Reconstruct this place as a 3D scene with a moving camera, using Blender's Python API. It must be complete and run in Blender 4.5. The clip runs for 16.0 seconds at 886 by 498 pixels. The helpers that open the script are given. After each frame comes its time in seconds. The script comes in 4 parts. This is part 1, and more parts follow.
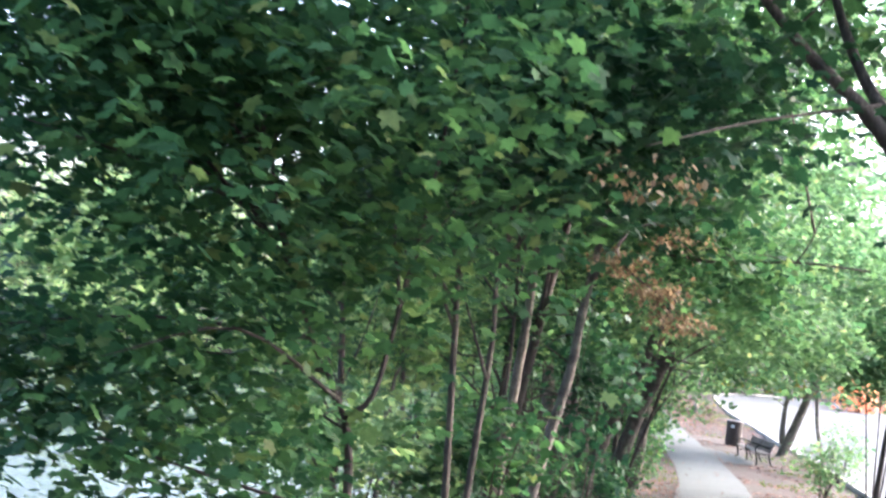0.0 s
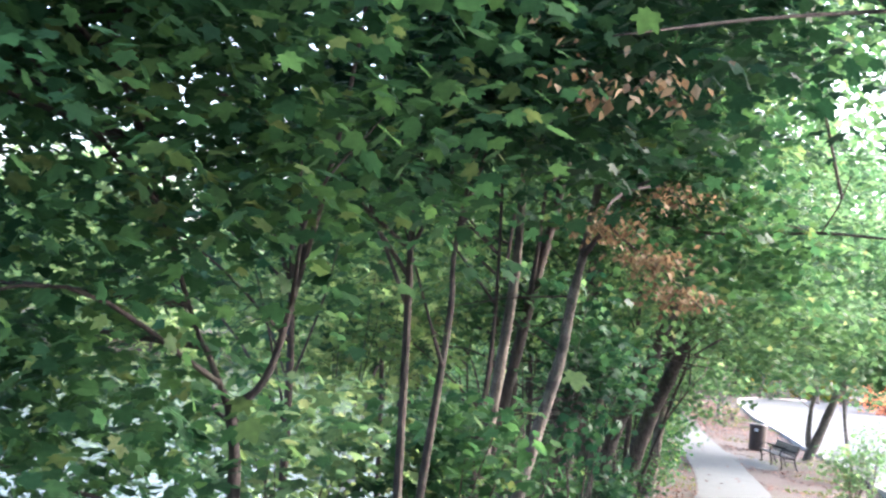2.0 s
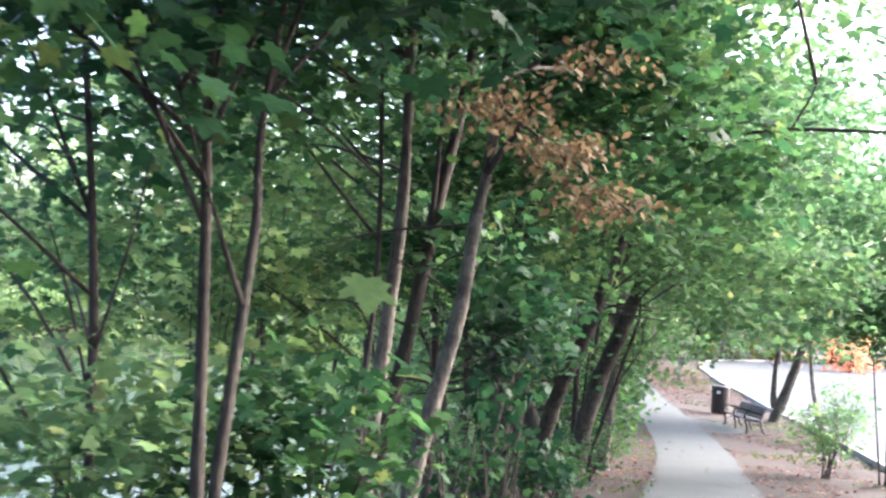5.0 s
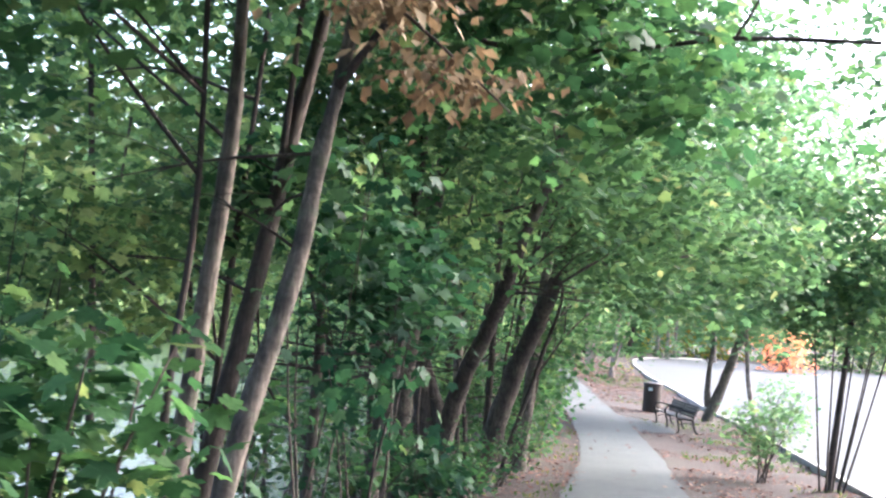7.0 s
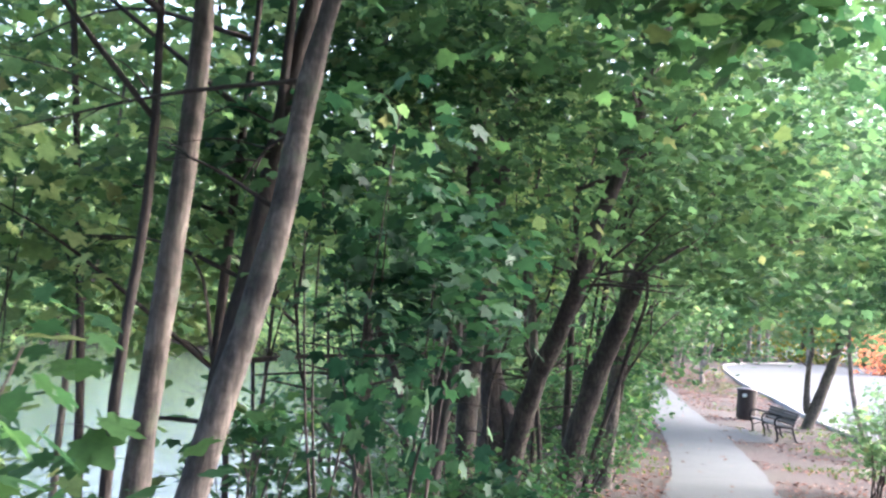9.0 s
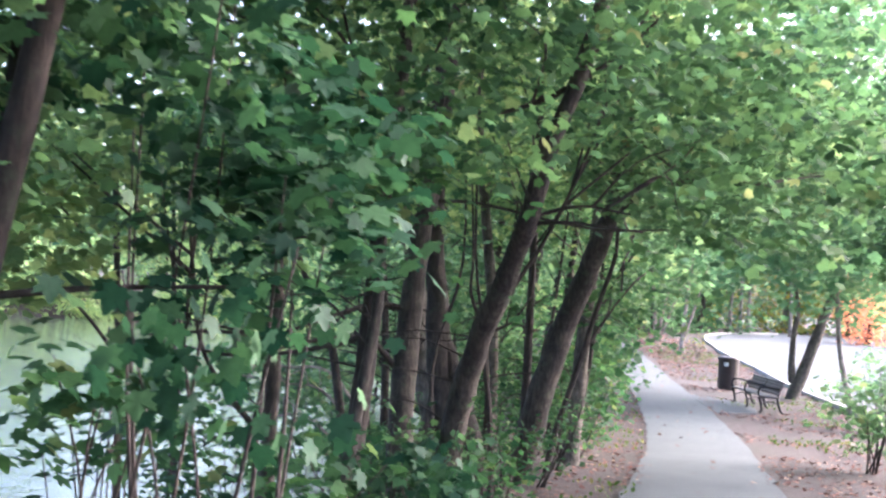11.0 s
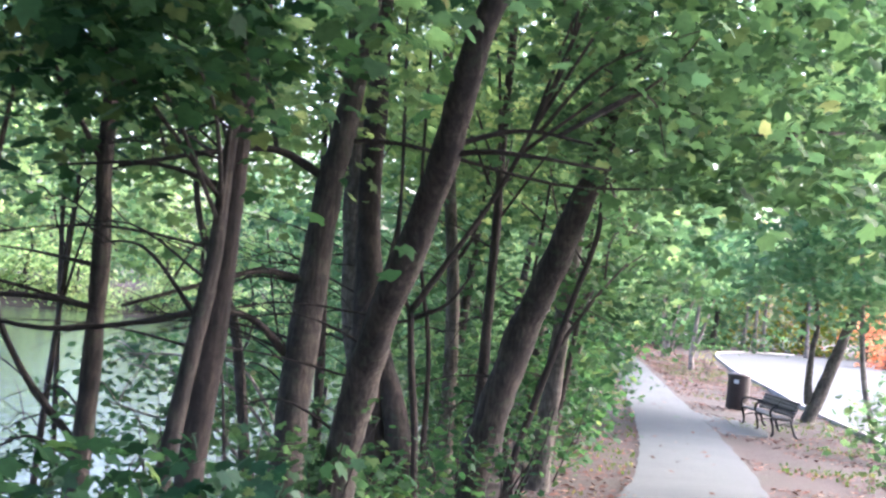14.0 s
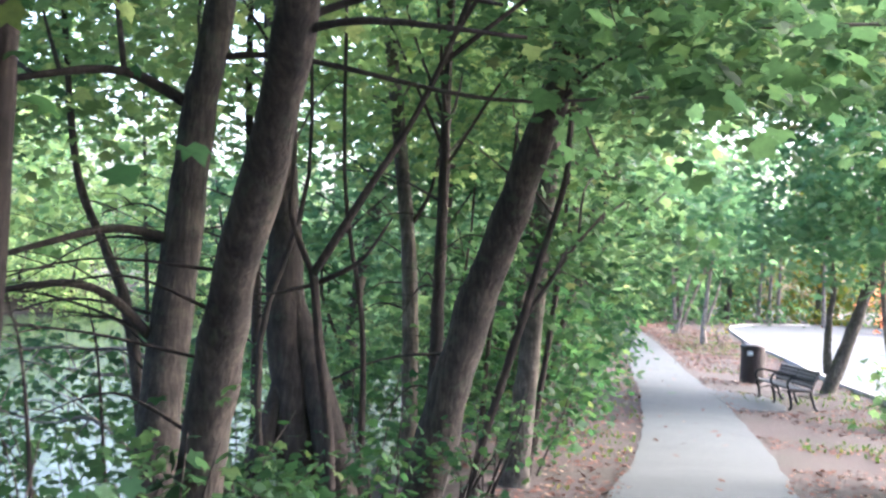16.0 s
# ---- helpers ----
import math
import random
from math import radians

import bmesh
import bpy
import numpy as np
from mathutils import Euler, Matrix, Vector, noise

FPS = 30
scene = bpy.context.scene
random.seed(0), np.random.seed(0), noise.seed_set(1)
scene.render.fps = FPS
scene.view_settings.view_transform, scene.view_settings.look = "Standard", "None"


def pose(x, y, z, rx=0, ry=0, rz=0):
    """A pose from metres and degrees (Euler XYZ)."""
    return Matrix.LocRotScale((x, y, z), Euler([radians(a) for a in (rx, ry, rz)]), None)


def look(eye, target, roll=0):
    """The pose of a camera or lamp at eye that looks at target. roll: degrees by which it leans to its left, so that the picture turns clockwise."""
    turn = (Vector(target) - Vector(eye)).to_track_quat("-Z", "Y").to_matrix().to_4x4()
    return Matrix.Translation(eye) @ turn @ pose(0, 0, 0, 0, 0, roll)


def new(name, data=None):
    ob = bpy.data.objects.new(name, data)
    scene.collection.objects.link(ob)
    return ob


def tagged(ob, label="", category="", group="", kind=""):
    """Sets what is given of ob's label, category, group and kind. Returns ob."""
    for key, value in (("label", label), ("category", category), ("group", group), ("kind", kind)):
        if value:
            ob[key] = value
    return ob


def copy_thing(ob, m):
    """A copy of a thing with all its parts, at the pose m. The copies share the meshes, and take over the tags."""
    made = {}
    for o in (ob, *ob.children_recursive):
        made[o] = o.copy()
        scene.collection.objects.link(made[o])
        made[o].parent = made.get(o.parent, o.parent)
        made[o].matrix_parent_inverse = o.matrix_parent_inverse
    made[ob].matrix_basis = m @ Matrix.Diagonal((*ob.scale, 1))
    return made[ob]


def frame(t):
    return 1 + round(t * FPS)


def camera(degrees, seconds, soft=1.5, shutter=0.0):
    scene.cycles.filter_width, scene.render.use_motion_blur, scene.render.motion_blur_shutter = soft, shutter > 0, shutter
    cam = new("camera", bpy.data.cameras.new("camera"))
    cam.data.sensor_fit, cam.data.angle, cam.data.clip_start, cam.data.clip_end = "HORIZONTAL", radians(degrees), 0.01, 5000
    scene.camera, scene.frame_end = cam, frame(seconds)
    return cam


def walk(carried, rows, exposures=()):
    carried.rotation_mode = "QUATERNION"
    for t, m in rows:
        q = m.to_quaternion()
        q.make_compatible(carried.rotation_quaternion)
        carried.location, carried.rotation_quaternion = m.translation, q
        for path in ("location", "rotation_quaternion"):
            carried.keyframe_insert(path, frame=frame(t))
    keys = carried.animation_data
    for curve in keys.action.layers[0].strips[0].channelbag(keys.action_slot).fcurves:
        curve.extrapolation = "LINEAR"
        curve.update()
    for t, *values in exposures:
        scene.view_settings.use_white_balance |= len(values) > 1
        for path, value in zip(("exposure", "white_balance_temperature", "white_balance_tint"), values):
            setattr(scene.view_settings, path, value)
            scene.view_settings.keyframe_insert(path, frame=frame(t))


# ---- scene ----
cam = camera(37.05, 16.0, soft=2.4, shutter=0.5)
# seconds, eye x y z, yaw, pitch, roll
ROWS = [
    (0, 0.001, 0.000, 3.022, 4.738, 3.363, 7.336),
    (0.5, 0.118, 0.524, 2.972, 4.073, 2.241, 6.657),
    (1, 0.278, 1.040, 2.933, 2.772, 3.129, 6.839),
    (1.5, 0.348, 1.535, 2.891, 5.365, 2.965, 8.773),
    (2, 0.396, 2.006, 2.859, 5.756, 3.620, 6.725),
    (2.5, 0.445, 2.473, 2.831, 7.517, 4.021, 7.701),
    (3, 0.466, 2.936, 2.770, 8.025, 4.521, 6.607),
    (3.5, 0.586, 3.408, 2.737, 6.802, 5.145, 6.708),
    (4, 0.660, 3.912, 2.699, 6.782, 3.411, 7.858),
    (4.5, 0.744, 4.444, 2.685, 4.847, 2.798, 4.876),
    (7, 1.313, 7.426, 2.518, 1.280, 2.825, 5.328),
    (7.5, 1.397, 7.932, 2.453, 3.178, 3.157, 4.987),
    (8, 1.435, 8.440, 2.450, 5.033, 3.042, 4.322),
    (10.5, 1.665, 11.140, 2.290, 4.345, 2.671, 3.921),
    (11, 1.789, 11.716, 2.228, 4.049, 1.908, 3.955),
    (11.5, 1.860, 12.263, 2.164, 5.292, 1.373, 4.830),
    (12, 1.929, 12.760, 2.134, 3.379, 1.874, 2.756),
    (12.5, 2.030, 13.253, 2.110, 3.570, 1.873, 4.394),
    (13, 2.097, 13.783, 2.074, 3.097, 2.149, 4.313),
    (13.5, 2.263, 14.342, 1.987, 3.166, 3.144, 1.977),
    (14, 2.353, 14.905, 2.007, 4.834, 2.273, 6.174),
    (14.5, 2.474, 15.482, 1.985, 4.440, 1.317, 3.812),
    (15, 2.614, 16.063, 1.932, 4.266, 0.121, 5.356),
    (15.5, 2.674, 16.611, 1.915, 4.318, 0.391, 2.899),
    (16, 2.785, 17.155, 1.854, 5.306, 1.784, 3.372),
]
walk(cam, [(t, pose(x, y, z, 90 + pitch, 0, yaw) @ pose(0, 0, 0, 0, 0, roll)) for t, x, y, z, yaw, pitch, roll in ROWS],
     [(0.0, 3.5, 5620, 15), (2.5, 3.54, 5620, 16.5), (4.5, 3.42, 5620, 15), (7.0, 3.28, 5550, 15), (8.0, 3.32, 5550, 15), (10.5, 3.38, 5480, 21), (13.5, 3.34, 5480, 21), (16.0, 3.36, 5520, 16)])

# ---- sky and sun: bright, even evening sky ----
SUN_ELEV, SUN_TURN = 34.0, 60.0
world = bpy.data.worlds.new("sky")
scene.world = world
world.use_nodes = True
wn = world.node_tree.nodes
sky = wn.new("ShaderNodeTexSky")
sky.sky_type = "NISHITA"
sky.sun_disc = False
sky.sun_elevation, sky.sun_rotation = radians(SUN_ELEV), radians(SUN_TURN)
sky.dust_density, sky.ozone_density, sky.air_density = 7.0, 0.6, 1.0
wn["Background"].inputs["Strength"].default_value = 0.15
world.node_tree.links.new(sky.outputs["Color"], wn["Background"].inputs["Color"])
sun = new("sun", bpy.data.lights.new("sun", "SUN"))
sun.data.energy, sun.data.angle, sun.data.color = 0.35, radians(20), (1.0, 0.93, 0.82)
sun_way = Vector((math.sin(radians(SUN_TURN)) * math.cos(radians(SUN_ELEV)), math.cos(radians(SUN_TURN)) * math.cos(radians(SUN_ELEV)), math.sin(radians(SUN_ELEV))))
sun.matrix_world = look(sun_way * 60, (0, 0, 0))


# ---- materials ----
def material(name):
    m = bpy.data.materials.new(name)
    m.use_nodes = True
    return m, m.node_tree.nodes, m.node_tree.links, m.node_tree.nodes["Principled BSDF"]


def ramp(nodes, links, source, stops):
    r = nodes.new("ShaderNodeValToRGB")
    while len(r.color_ramp.elements) < len(stops):
        r.color_ramp.elements.new(0.5)
    for e, (p, c) in zip(r.color_ramp.elements, stops):
        e.position, e.color = p, (*c, 1)
    links.new(source, r.inputs["Fac"])
    return r.outputs["Color"]


def tex(nodes, links, scale, detail=6.0, rough=0.6, stretch=(1, 1, 1)):
    c = nodes.new("ShaderNodeTexCoord")
    mp = nodes.new("ShaderNodeMapping")
    mp.inputs["Scale"].default_value = stretch
    n = nodes.new("ShaderNodeTexNoise")
    n.inputs["Scale"].default_value, n.inputs["Detail"].default_value, n.inputs["Roughness"].default_value = scale, detail, rough
    links.new(c.outputs["Object"], mp.inputs["Vector"])
    links.new(mp.outputs["Vector"], n.inputs["Vector"])
    return n.outputs["Fac"]


def mix(nodes, links, fac, a, b, how="MIX"):
    m = nodes.new("ShaderNodeMix")
    m.data_type, m.blend_type = "RGBA", how
    for key, v in ((0, fac), (6, a), (7, b)):
        if isinstance(v, (int, float)):
            m.inputs[key].default_value = v
        elif isinstance(v, tuple):
            m.inputs[key].default_value = (*v, 1)
        else:
            links.new(v, m.inputs[key])
    return m.outputs[2]


def bump(nodes, links, height, bsdf, strength, distance):
    b = nodes.new("ShaderNodeBump")
    b.inputs["Strength"].default_value, b.inputs["Distance"].default_value = strength, distance
    links.new(height, b.inputs["Height"])
    links.new(b.outputs["Normal"], bsdf.inputs["Normal"])


def surface(name, fine, coarse, scale_fine, scale_coarse, rough=0.85, relief=0.5, depth=0.01, stretch=(1, 1, 1), metal=0.0):
    """Two-scale mottled surface: fine grain ramp, tinted by a coarse stain ramp."""
    m, n, l, b = material(name)
    f = tex(n, l, scale_fine, 8, 0.65, stretch)
    c = tex(n, l, scale_coarse, 4, 0.6, tuple(max(v, 0.45) for v in stretch))
    col = mix(n, l, 1.0, ramp(n, l, f, fine), ramp(n, l, c, coarse), "MULTIPLY")
    l.new(col, b.inputs["Base Color"])
    b.inputs["Roughness"].default_value, b.inputs["Metallic"].default_value = rough, metal
    bump(n, l, f, b, relief, depth)
    return m


def leafy(name, stops, through_colour, through_share=0.45, rough=0.45):
    """Leaf: every leaf takes its own tone; light also comes through it."""
    m, n, l, b = material(name)
    g = n.new("ShaderNodeNewGeometry")
    tone = ramp(n, l, g.outputs["Random Per Island"], stops)
    patch = ramp(n, l, tex(n, l, 1.1, 3), [(0.3, (0.75, 0.8, 0.75)), (0.7, (1.15, 1.1, 1.0))])
    blotch = ramp(n, l, tex(n, l, 26, 4, 0.7), [(0.35, (0.78, 0.8, 0.78)), (0.65, (1.12, 1.1, 1.05))])
    col = mix(n, l, 1.0, mix(n, l, 1.0, tone, patch, "MULTIPLY"), blotch, "MULTIPLY")
    l.new(col, b.inputs["Base Color"])
    b.inputs["Roughness"].default_value = rough
    b.inputs["Specular IOR Level"].default_value = 0.08
    t = n.new("ShaderNodeBsdfTranslucent")
    l.new(mix(n, l, 1.0, col, through_colour, "MULTIPLY"), t.inputs["Color"])
    s = n.new("ShaderNodeMixShader")
    s.inputs["Fac"].default_value = through_share
    l.new(b.outputs[0], s.inputs[1])
    l.new(t.outputs[0], s.inputs[2])
    l.new(s.outputs[0], n["Material Output"].inputs["Surface"])
    return m


LEAF = leafy("maple_leaf", [(0.0, (0.0291, 0.0640, 0.0344)), (0.45, (0.0514, 0.1040, 0.0496)), (0.88, (0.0757, 0.1420, 0.0580)), (0.98, (0.1057, 0.1580, 0.0680)), (1.0, (0.1358, 0.1440, 0.0706))], (1.98, 1.98, 1.85), 0.46, 0.58)
# shaded copy of the maple leaf: shade under the canopy put into its colour
LEAF_SHADED = leafy("shaded_maple_leaf", [(0.0, (0.0175, 0.0490, 0.0255)), (0.5, (0.0320, 0.0790, 0.0352)), (0.9, (0.0553, 0.1150, 0.0431)), (1.0, (0.1018, 0.1300, 0.0528))], (1.85, 1.88, 1.65), 0.42, 0.55)
# darkest leaf copy: the shaded side of backlit near leaves painted as colour
LEAF_DEEP_SHADE = leafy("deep_shade_leaf", [(0.0, (0.012, 0.038, 0.024)), (0.6, (0.024, 0.062, 0.034)), (1.0, (0.045, 0.095, 0.045))], (1.5, 1.7, 1.4), 0.25, 0.5)
# lit copy of the maple leaf, carrying the brightness of farther foliage
LEAF_BRIGHT = leafy("lit_maple_leaf", [(0.0, (0.0563, 0.1080, 0.0607)), (0.55, (0.0970, 0.1680, 0.0836)), (0.93, (0.1329, 0.2000, 0.0984)), (1.0, (0.1853, 0.2080, 0.1033))], (1.95, 2.0, 1.8), 0.52, 0.6)
# pale bluish tone paints open-sky light and haze onto verge and far leaves
LEAF_COOL = leafy("hazy_lit_leaf", [(0.0, (0.075, 0.15, 0.085)), (0.6, (0.12, 0.215, 0.12)), (1.0, (0.18, 0.26, 0.145))], (1.85, 1.95, 1.65), 0.5)
# backlight from the open pond painted in as a yellower, brighter leaf
LEAF_LIT = leafy("backlit_leaf", [(0.0, (0.1028, 0.1650, 0.0782)), (0.6, (0.1630, 0.2310, 0.1071)), (1.0, (0.2503, 0.2920, 0.1428))], (1.95, 2.0, 1.7), 0.64, 0.6)
LEAF_BROWN = leafy("dead_leaf", [(0.0, (0.08, 0.056, 0.04)), (0.5, (0.165, 0.125, 0.085)), (1.0, (0.3, 0.24, 0.175))], (1.2, 1.05, 0.9), 0.25, 0.75)
# low sun on the tree past the car park, put in as orange
LEAF_ORANGE = leafy("sunset_lit_leaf", [(0.0, (0.55, 0.2, 0.13)), (0.6, (0.7, 0.33, 0.22)), (1.0, (0.75, 0.5, 0.35))], (1.6, 1.3, 1.0), 0.4, 0.6)
# gold tone paints warm sunlight onto the leaves behind the car park
LEAF_GOLD = leafy("sun_gold_leaf", [(0.0, (0.08, 0.15, 0.03)), (0.6, (0.18, 0.22, 0.05)), (1.0, (0.36, 0.24, 0.06))], (1.6, 1.5, 1.0), 0.4, 0.6)
GRASS = leafy("grass_blade", [(0.0, (0.05, 0.09, 0.035)), (0.7, (0.09, 0.13, 0.05)), (1.0, (0.18, 0.16, 0.09))], (1.6, 1.7, 1.0), 0.3, 0.6)
LITTER = leafy("fallen_leaf", [(0.0, (0.05, 0.029, 0.025)), (0.4, (0.11, 0.052, 0.045)), (0.8, (0.19, 0.1, 0.085)), (1.0, (0.29, 0.23, 0.19))], (1.0, 1.0, 1.0), 0.1, 0.8)


def bark(name, ridge, patches, moss, moss_at=0.6):
    """Furrowed bark: long ridges, cross bands, grey lichen blotches and green moss."""
    m, n, l, b = material(name)
    f = tex(n, l, 40, 8, 0.7, (1, 1, 0.16))
    col = ramp(n, l, f, ridge)
    band = tex(n, l, 7, 5, 0.65, (0.9, 0.9, 1.25))
    col = mix(n, l, 1.0, col, ramp(n, l, band, [(0.36, (0.6, 0.58, 0.56)), (0.52, (1.05, 1.05, 1.05))]), "MULTIPLY")
    col = mix(n, l, 1.0, col, ramp(n, l, tex(n, l, 4.5, 5, 0.65), patches), "MULTIPLY")
    wear = ramp(n, l, tex(n, l, 7, 6, 0.7), [(moss_at - 0.05, (0, 0, 0)), (moss_at + 0.08, (0.7, 0.7, 0.7))])
    l.new(mix(n, l, wear, col, moss), b.inputs["Base Color"])
    b.inputs["Roughness"].default_value = 0.92
    both = mix(n, l, 0.35, f, tex(n, l, 11, 4, 0.6, (1, 1, 0.5)))
    bump(n, l, both, b, 1.0, 0.035)
    return m


BLOTCH = [(0.34, (0.42, 0.41, 0.38)), (0.5, (0.85, 0.8, 0.74)), (0.66, (1.25, 1.2, 1.1))]
BARK = bark("grey_brown_bark", [(0.3, (0.013, 0.0105, 0.009)), (0.5, (0.052, 0.042, 0.035)), (0.75, (0.115, 0.096, 0.082))], BLOTCH, (0.06, 0.068, 0.042))
BARK_DARK = bark("dark_bark", [(0.25, (0.012, 0.009, 0.008)), (0.5, (0.04, 0.03, 0.025)), (0.8, (0.085, 0.066, 0.054))], BLOTCH, (0.045, 0.055, 0.032), 0.62)
BARK_PALE = bark("pale_bark", [(0.3, (0.04, 0.034, 0.028)), (0.52, (0.12, 0.104, 0.09)), (0.75, (0.23, 0.205, 0.18))], BLOTCH, (0.085, 0.1, 0.06))
BARK_WHITE = bark("silvery_bark", [(0.3, (0.12, 0.102, 0.09)), (0.52, (0.25, 0.217, 0.195)), (0.75, (0.4, 0.365, 0.335))], BLOTCH, (0.16, 0.15, 0.12), 0.66)
ASPHALT = surface("worn_path_asphalt", [(0.3, (0.0215, 0.0268, 0.0292)), (0.5, (0.0349, 0.0431, 0.0460)), (0.75, (0.0551, 0.0635, 0.0658))], [(0.3, (0.66, 0.69, 0.7)), (0.7, (1.1, 1.08, 1.06))], 130, 0.7, 0.85, 0.5, 0.006)
LOT = surface("car_park_asphalt", [(0.3, (0.0212, 0.0269, 0.0325)), (0.7, (0.0332, 0.0402, 0.0476))], [(0.3, (0.85, 0.86, 0.88)), (0.7, (1.05, 1.05, 1.03))], 90, 0.25, 0.8, 0.4, 0.006)
KERB = surface("kerb_concrete", [(0.3, (0.22, 0.21, 0.19)), (0.7, (0.36, 0.345, 0.32))], [(0.3, (0.85, 0.85, 0.85)), (0.7, (1.05, 1.05, 1.05))], 60, 1.5, 0.9, 0.4, 0.005)
SOIL = surface("bare_soil", [(0.28, (0.0090, 0.0059, 0.0052)), (0.5, (0.0282, 0.0190, 0.0164)), (0.75, (0.0688, 0.0491, 0.0432))], [(0.34, (0.6, 0.38, 0.36)), (0.48, (1.05, 0.88, 0.85)), (0.6, (0.8, 0.8, 0.62)), (0.72, (0.6, 0.72, 0.42))], 26, 0.62, 0.95, 0.9, 0.03)
CAN_STEEL = surface("dark_brown_steel", [(0.3, (0.03, 0.018, 0.016)), (0.7, (0.055, 0.034, 0.03))], [(0.3, (0.8, 0.8, 0.8)), (0.7, (1.1, 1.1, 1.1))], 40, 4, 0.5, 0.15, 0.002)
CAN_DARK = surface("bin_liner_black", [(0.3, (0.008, 0.008, 0.008)), (0.7, (0.02, 0.02, 0.02))], [(0.3, (0.9, 0.9, 0.9)), (0.7, (1.1, 1.1, 1.1))], 30, 4, 0.5, 0.2, 0.002)
IRON = surface("black_cast_iron", [(0.3, (0.012, 0.012, 0.012)), (0.7, (0.03, 0.03, 0.03))], [(0.3, (0.8, 0.8, 0.8)), (0.7, (1.2, 1.15, 1.1))], 60, 5, 0.45, 0.3, 0.002, (1, 1, 1), 0.6)
SLAT = surface("weathered_slat_wood", [(0.3, (0.1, 0.083, 0.07)), (0.7, (0.24, 0.2, 0.17))], [(0.3, (0.75, 0.75, 0.75)), (0.7, (1.1, 1.08, 1.05))], 45, 5, 0.75, 0.4, 0.003, (1, 0.1, 1))
PAPER = surface("white_label_paper", [(0.3, (0.7, 0.7, 0.69)), (0.7, (0.8, 0.8, 0.8))], [(0.3, (0.95, 0.95, 0.95)), (0.7, (1, 1, 1))], 60, 8, 0.6, 0.1, 0.001)
WATER, wat, wal, wab = material("pond_water")
wab.inputs["Base Color"].default_value = (0.02, 0.03, 0.022, 1)
wab.inputs["Roughness"].default_value, wab.inputs["IOR"].default_value = 0.06, 1.333
bump(wat, wal, tex(wat, wal, 2.2, 5, 0.65, (1, 0.6, 1)), wab, 0.7, 0.06)


# ---- building helpers ----
def linked(name, bm, mat, parent=None, label="", smooth=False):
    me = bpy.data.meshes.new(name)
    bm.to_mesh(me)
    bm.free()
    me.materials.append(mat)
    if smooth:
        for p in me.polygons:
            p.use_smooth = True
    ob = new(name, me)
    ob.parent = parent
    if label:
        ob["label"] = label
    return ob


def part(name, bm, mat, parent, label="", smooth=False):
    """bm is in world coordinates; the parent is an unturned Empty at its own place."""
    off = Vector((0, 0, 0))
    up = parent
    while up is not None:
        off += up.location
        up = up.parent
    bmesh.ops.translate(bm, verts=bm.verts, vec=-off)
    return linked(name, bm, mat, parent, label, smooth)


def from_arrays(name, verts, tris, mat, parent=None, smooth=False):
    me = bpy.data.meshes.new(name)
    me.vertices.add(len(verts))
    me.vertices.foreach_set("co", np.asarray(verts, np.float32).ravel())
    me.loops.add(len(tris) * 3)
    me.loops.foreach_set("vertex_index", np.asarray(tris, np.int32).ravel())
    me.polygons.add(len(tris))
    me.polygons.foreach_set("loop_start", np.arange(0, len(tris) * 3, 3, dtype=np.int32))
    me.polygons.foreach_set("loop_total", np.full(len(tris), 3, np.int32))
    me.polygons.foreach_set("use_smooth", np.full(len(tris), smooth))
    me.materials.append(mat)
    me.update(calc_edges=True)
    me.validate()
    ob = new(name, me)
    ob.parent = parent
    return ob


def box(bm, size, m, bevel=0.0):
    made = bmesh.ops.create_cube(bm, size=1.0, matrix=m @ Matrix.Diagonal((*size, 1)))
    if bevel:
        edges = {e for v in made["verts"] for e in v.link_edges}
        bmesh.ops.bevel(bm, geom=list(edges), offset=bevel, segments=2, affect="EDGES", profile=0.7)


def spline(points, steps):
    """Catmull-Rom through the points, steps samples a stretch."""
    p = [Vector(q) for q in points]
    p = [p[0] * 2 - p[1]] + p + [p[-1] * 2 - p[-2]]
    out = []
    for i in range(1, len(p) - 2):
        for k in range(steps):
            u = k / steps
            out.append(0.5 * (2 * p[i] + (p[i + 1] - p[i - 1]) * u + (2 * p[i - 1] - 5 * p[i] + 4 * p[i + 1] - p[i + 2]) * u * u
                              + (3 * p[i] - p[i - 1] - 3 * p[i + 1] + p[i + 2]) * u ** 3))
    out.append(p[-2])
    return out


def tube(bm, points, r0, r1, sides=9, steps=5, flare=0.0, knots=0.2):
    """Tapered, slightly uneven limb; flare widens its foot."""
    line = spline(points, steps)
    rings = []
    n = len(line)
    ref = Vector((1, 0.13, 0))
    for i, c in enumerate(line):
        u = i / (n - 1)
        way = (line[min(i + 1, n - 1)] - line[max(i - 1, 0)]).normalized()
        side = way.cross(ref)
        if side.length < 0.1:
            side = way.cross(Vector((0, 1, 0)))
        side.normalize()
        other = way.cross(side)
        r = r0 + (r1 - r0) * u + flare * max(0.0, 1 - u * n / 4.0) ** 2
        ring = []
        for k in range(sides):
            a = 2 * math.pi * k / sides
            q = c + (side * math.cos(a) + other * math.sin(a)) * r
            wob = 1 + knots * noise.noise(q * (1.6 / max(r0, 0.03) ** 0.5)) + flare * 1.5 * max(0.0, 1 - u * n / 4.0) * math.sin(a * 3 + 1)
            ring.append(bm.verts.new(c + (q - c) * wob))
        rings.append(ring)
    for a, b in zip(rings, rings[1:]):
        for k in range(sides):
            bm.faces.new((a[k], a[(k + 1) % sides], b[(k + 1) % sides], b[k]))
    bm.faces.new(rings[0][::-1])
    bm.faces.new(rings[-1])


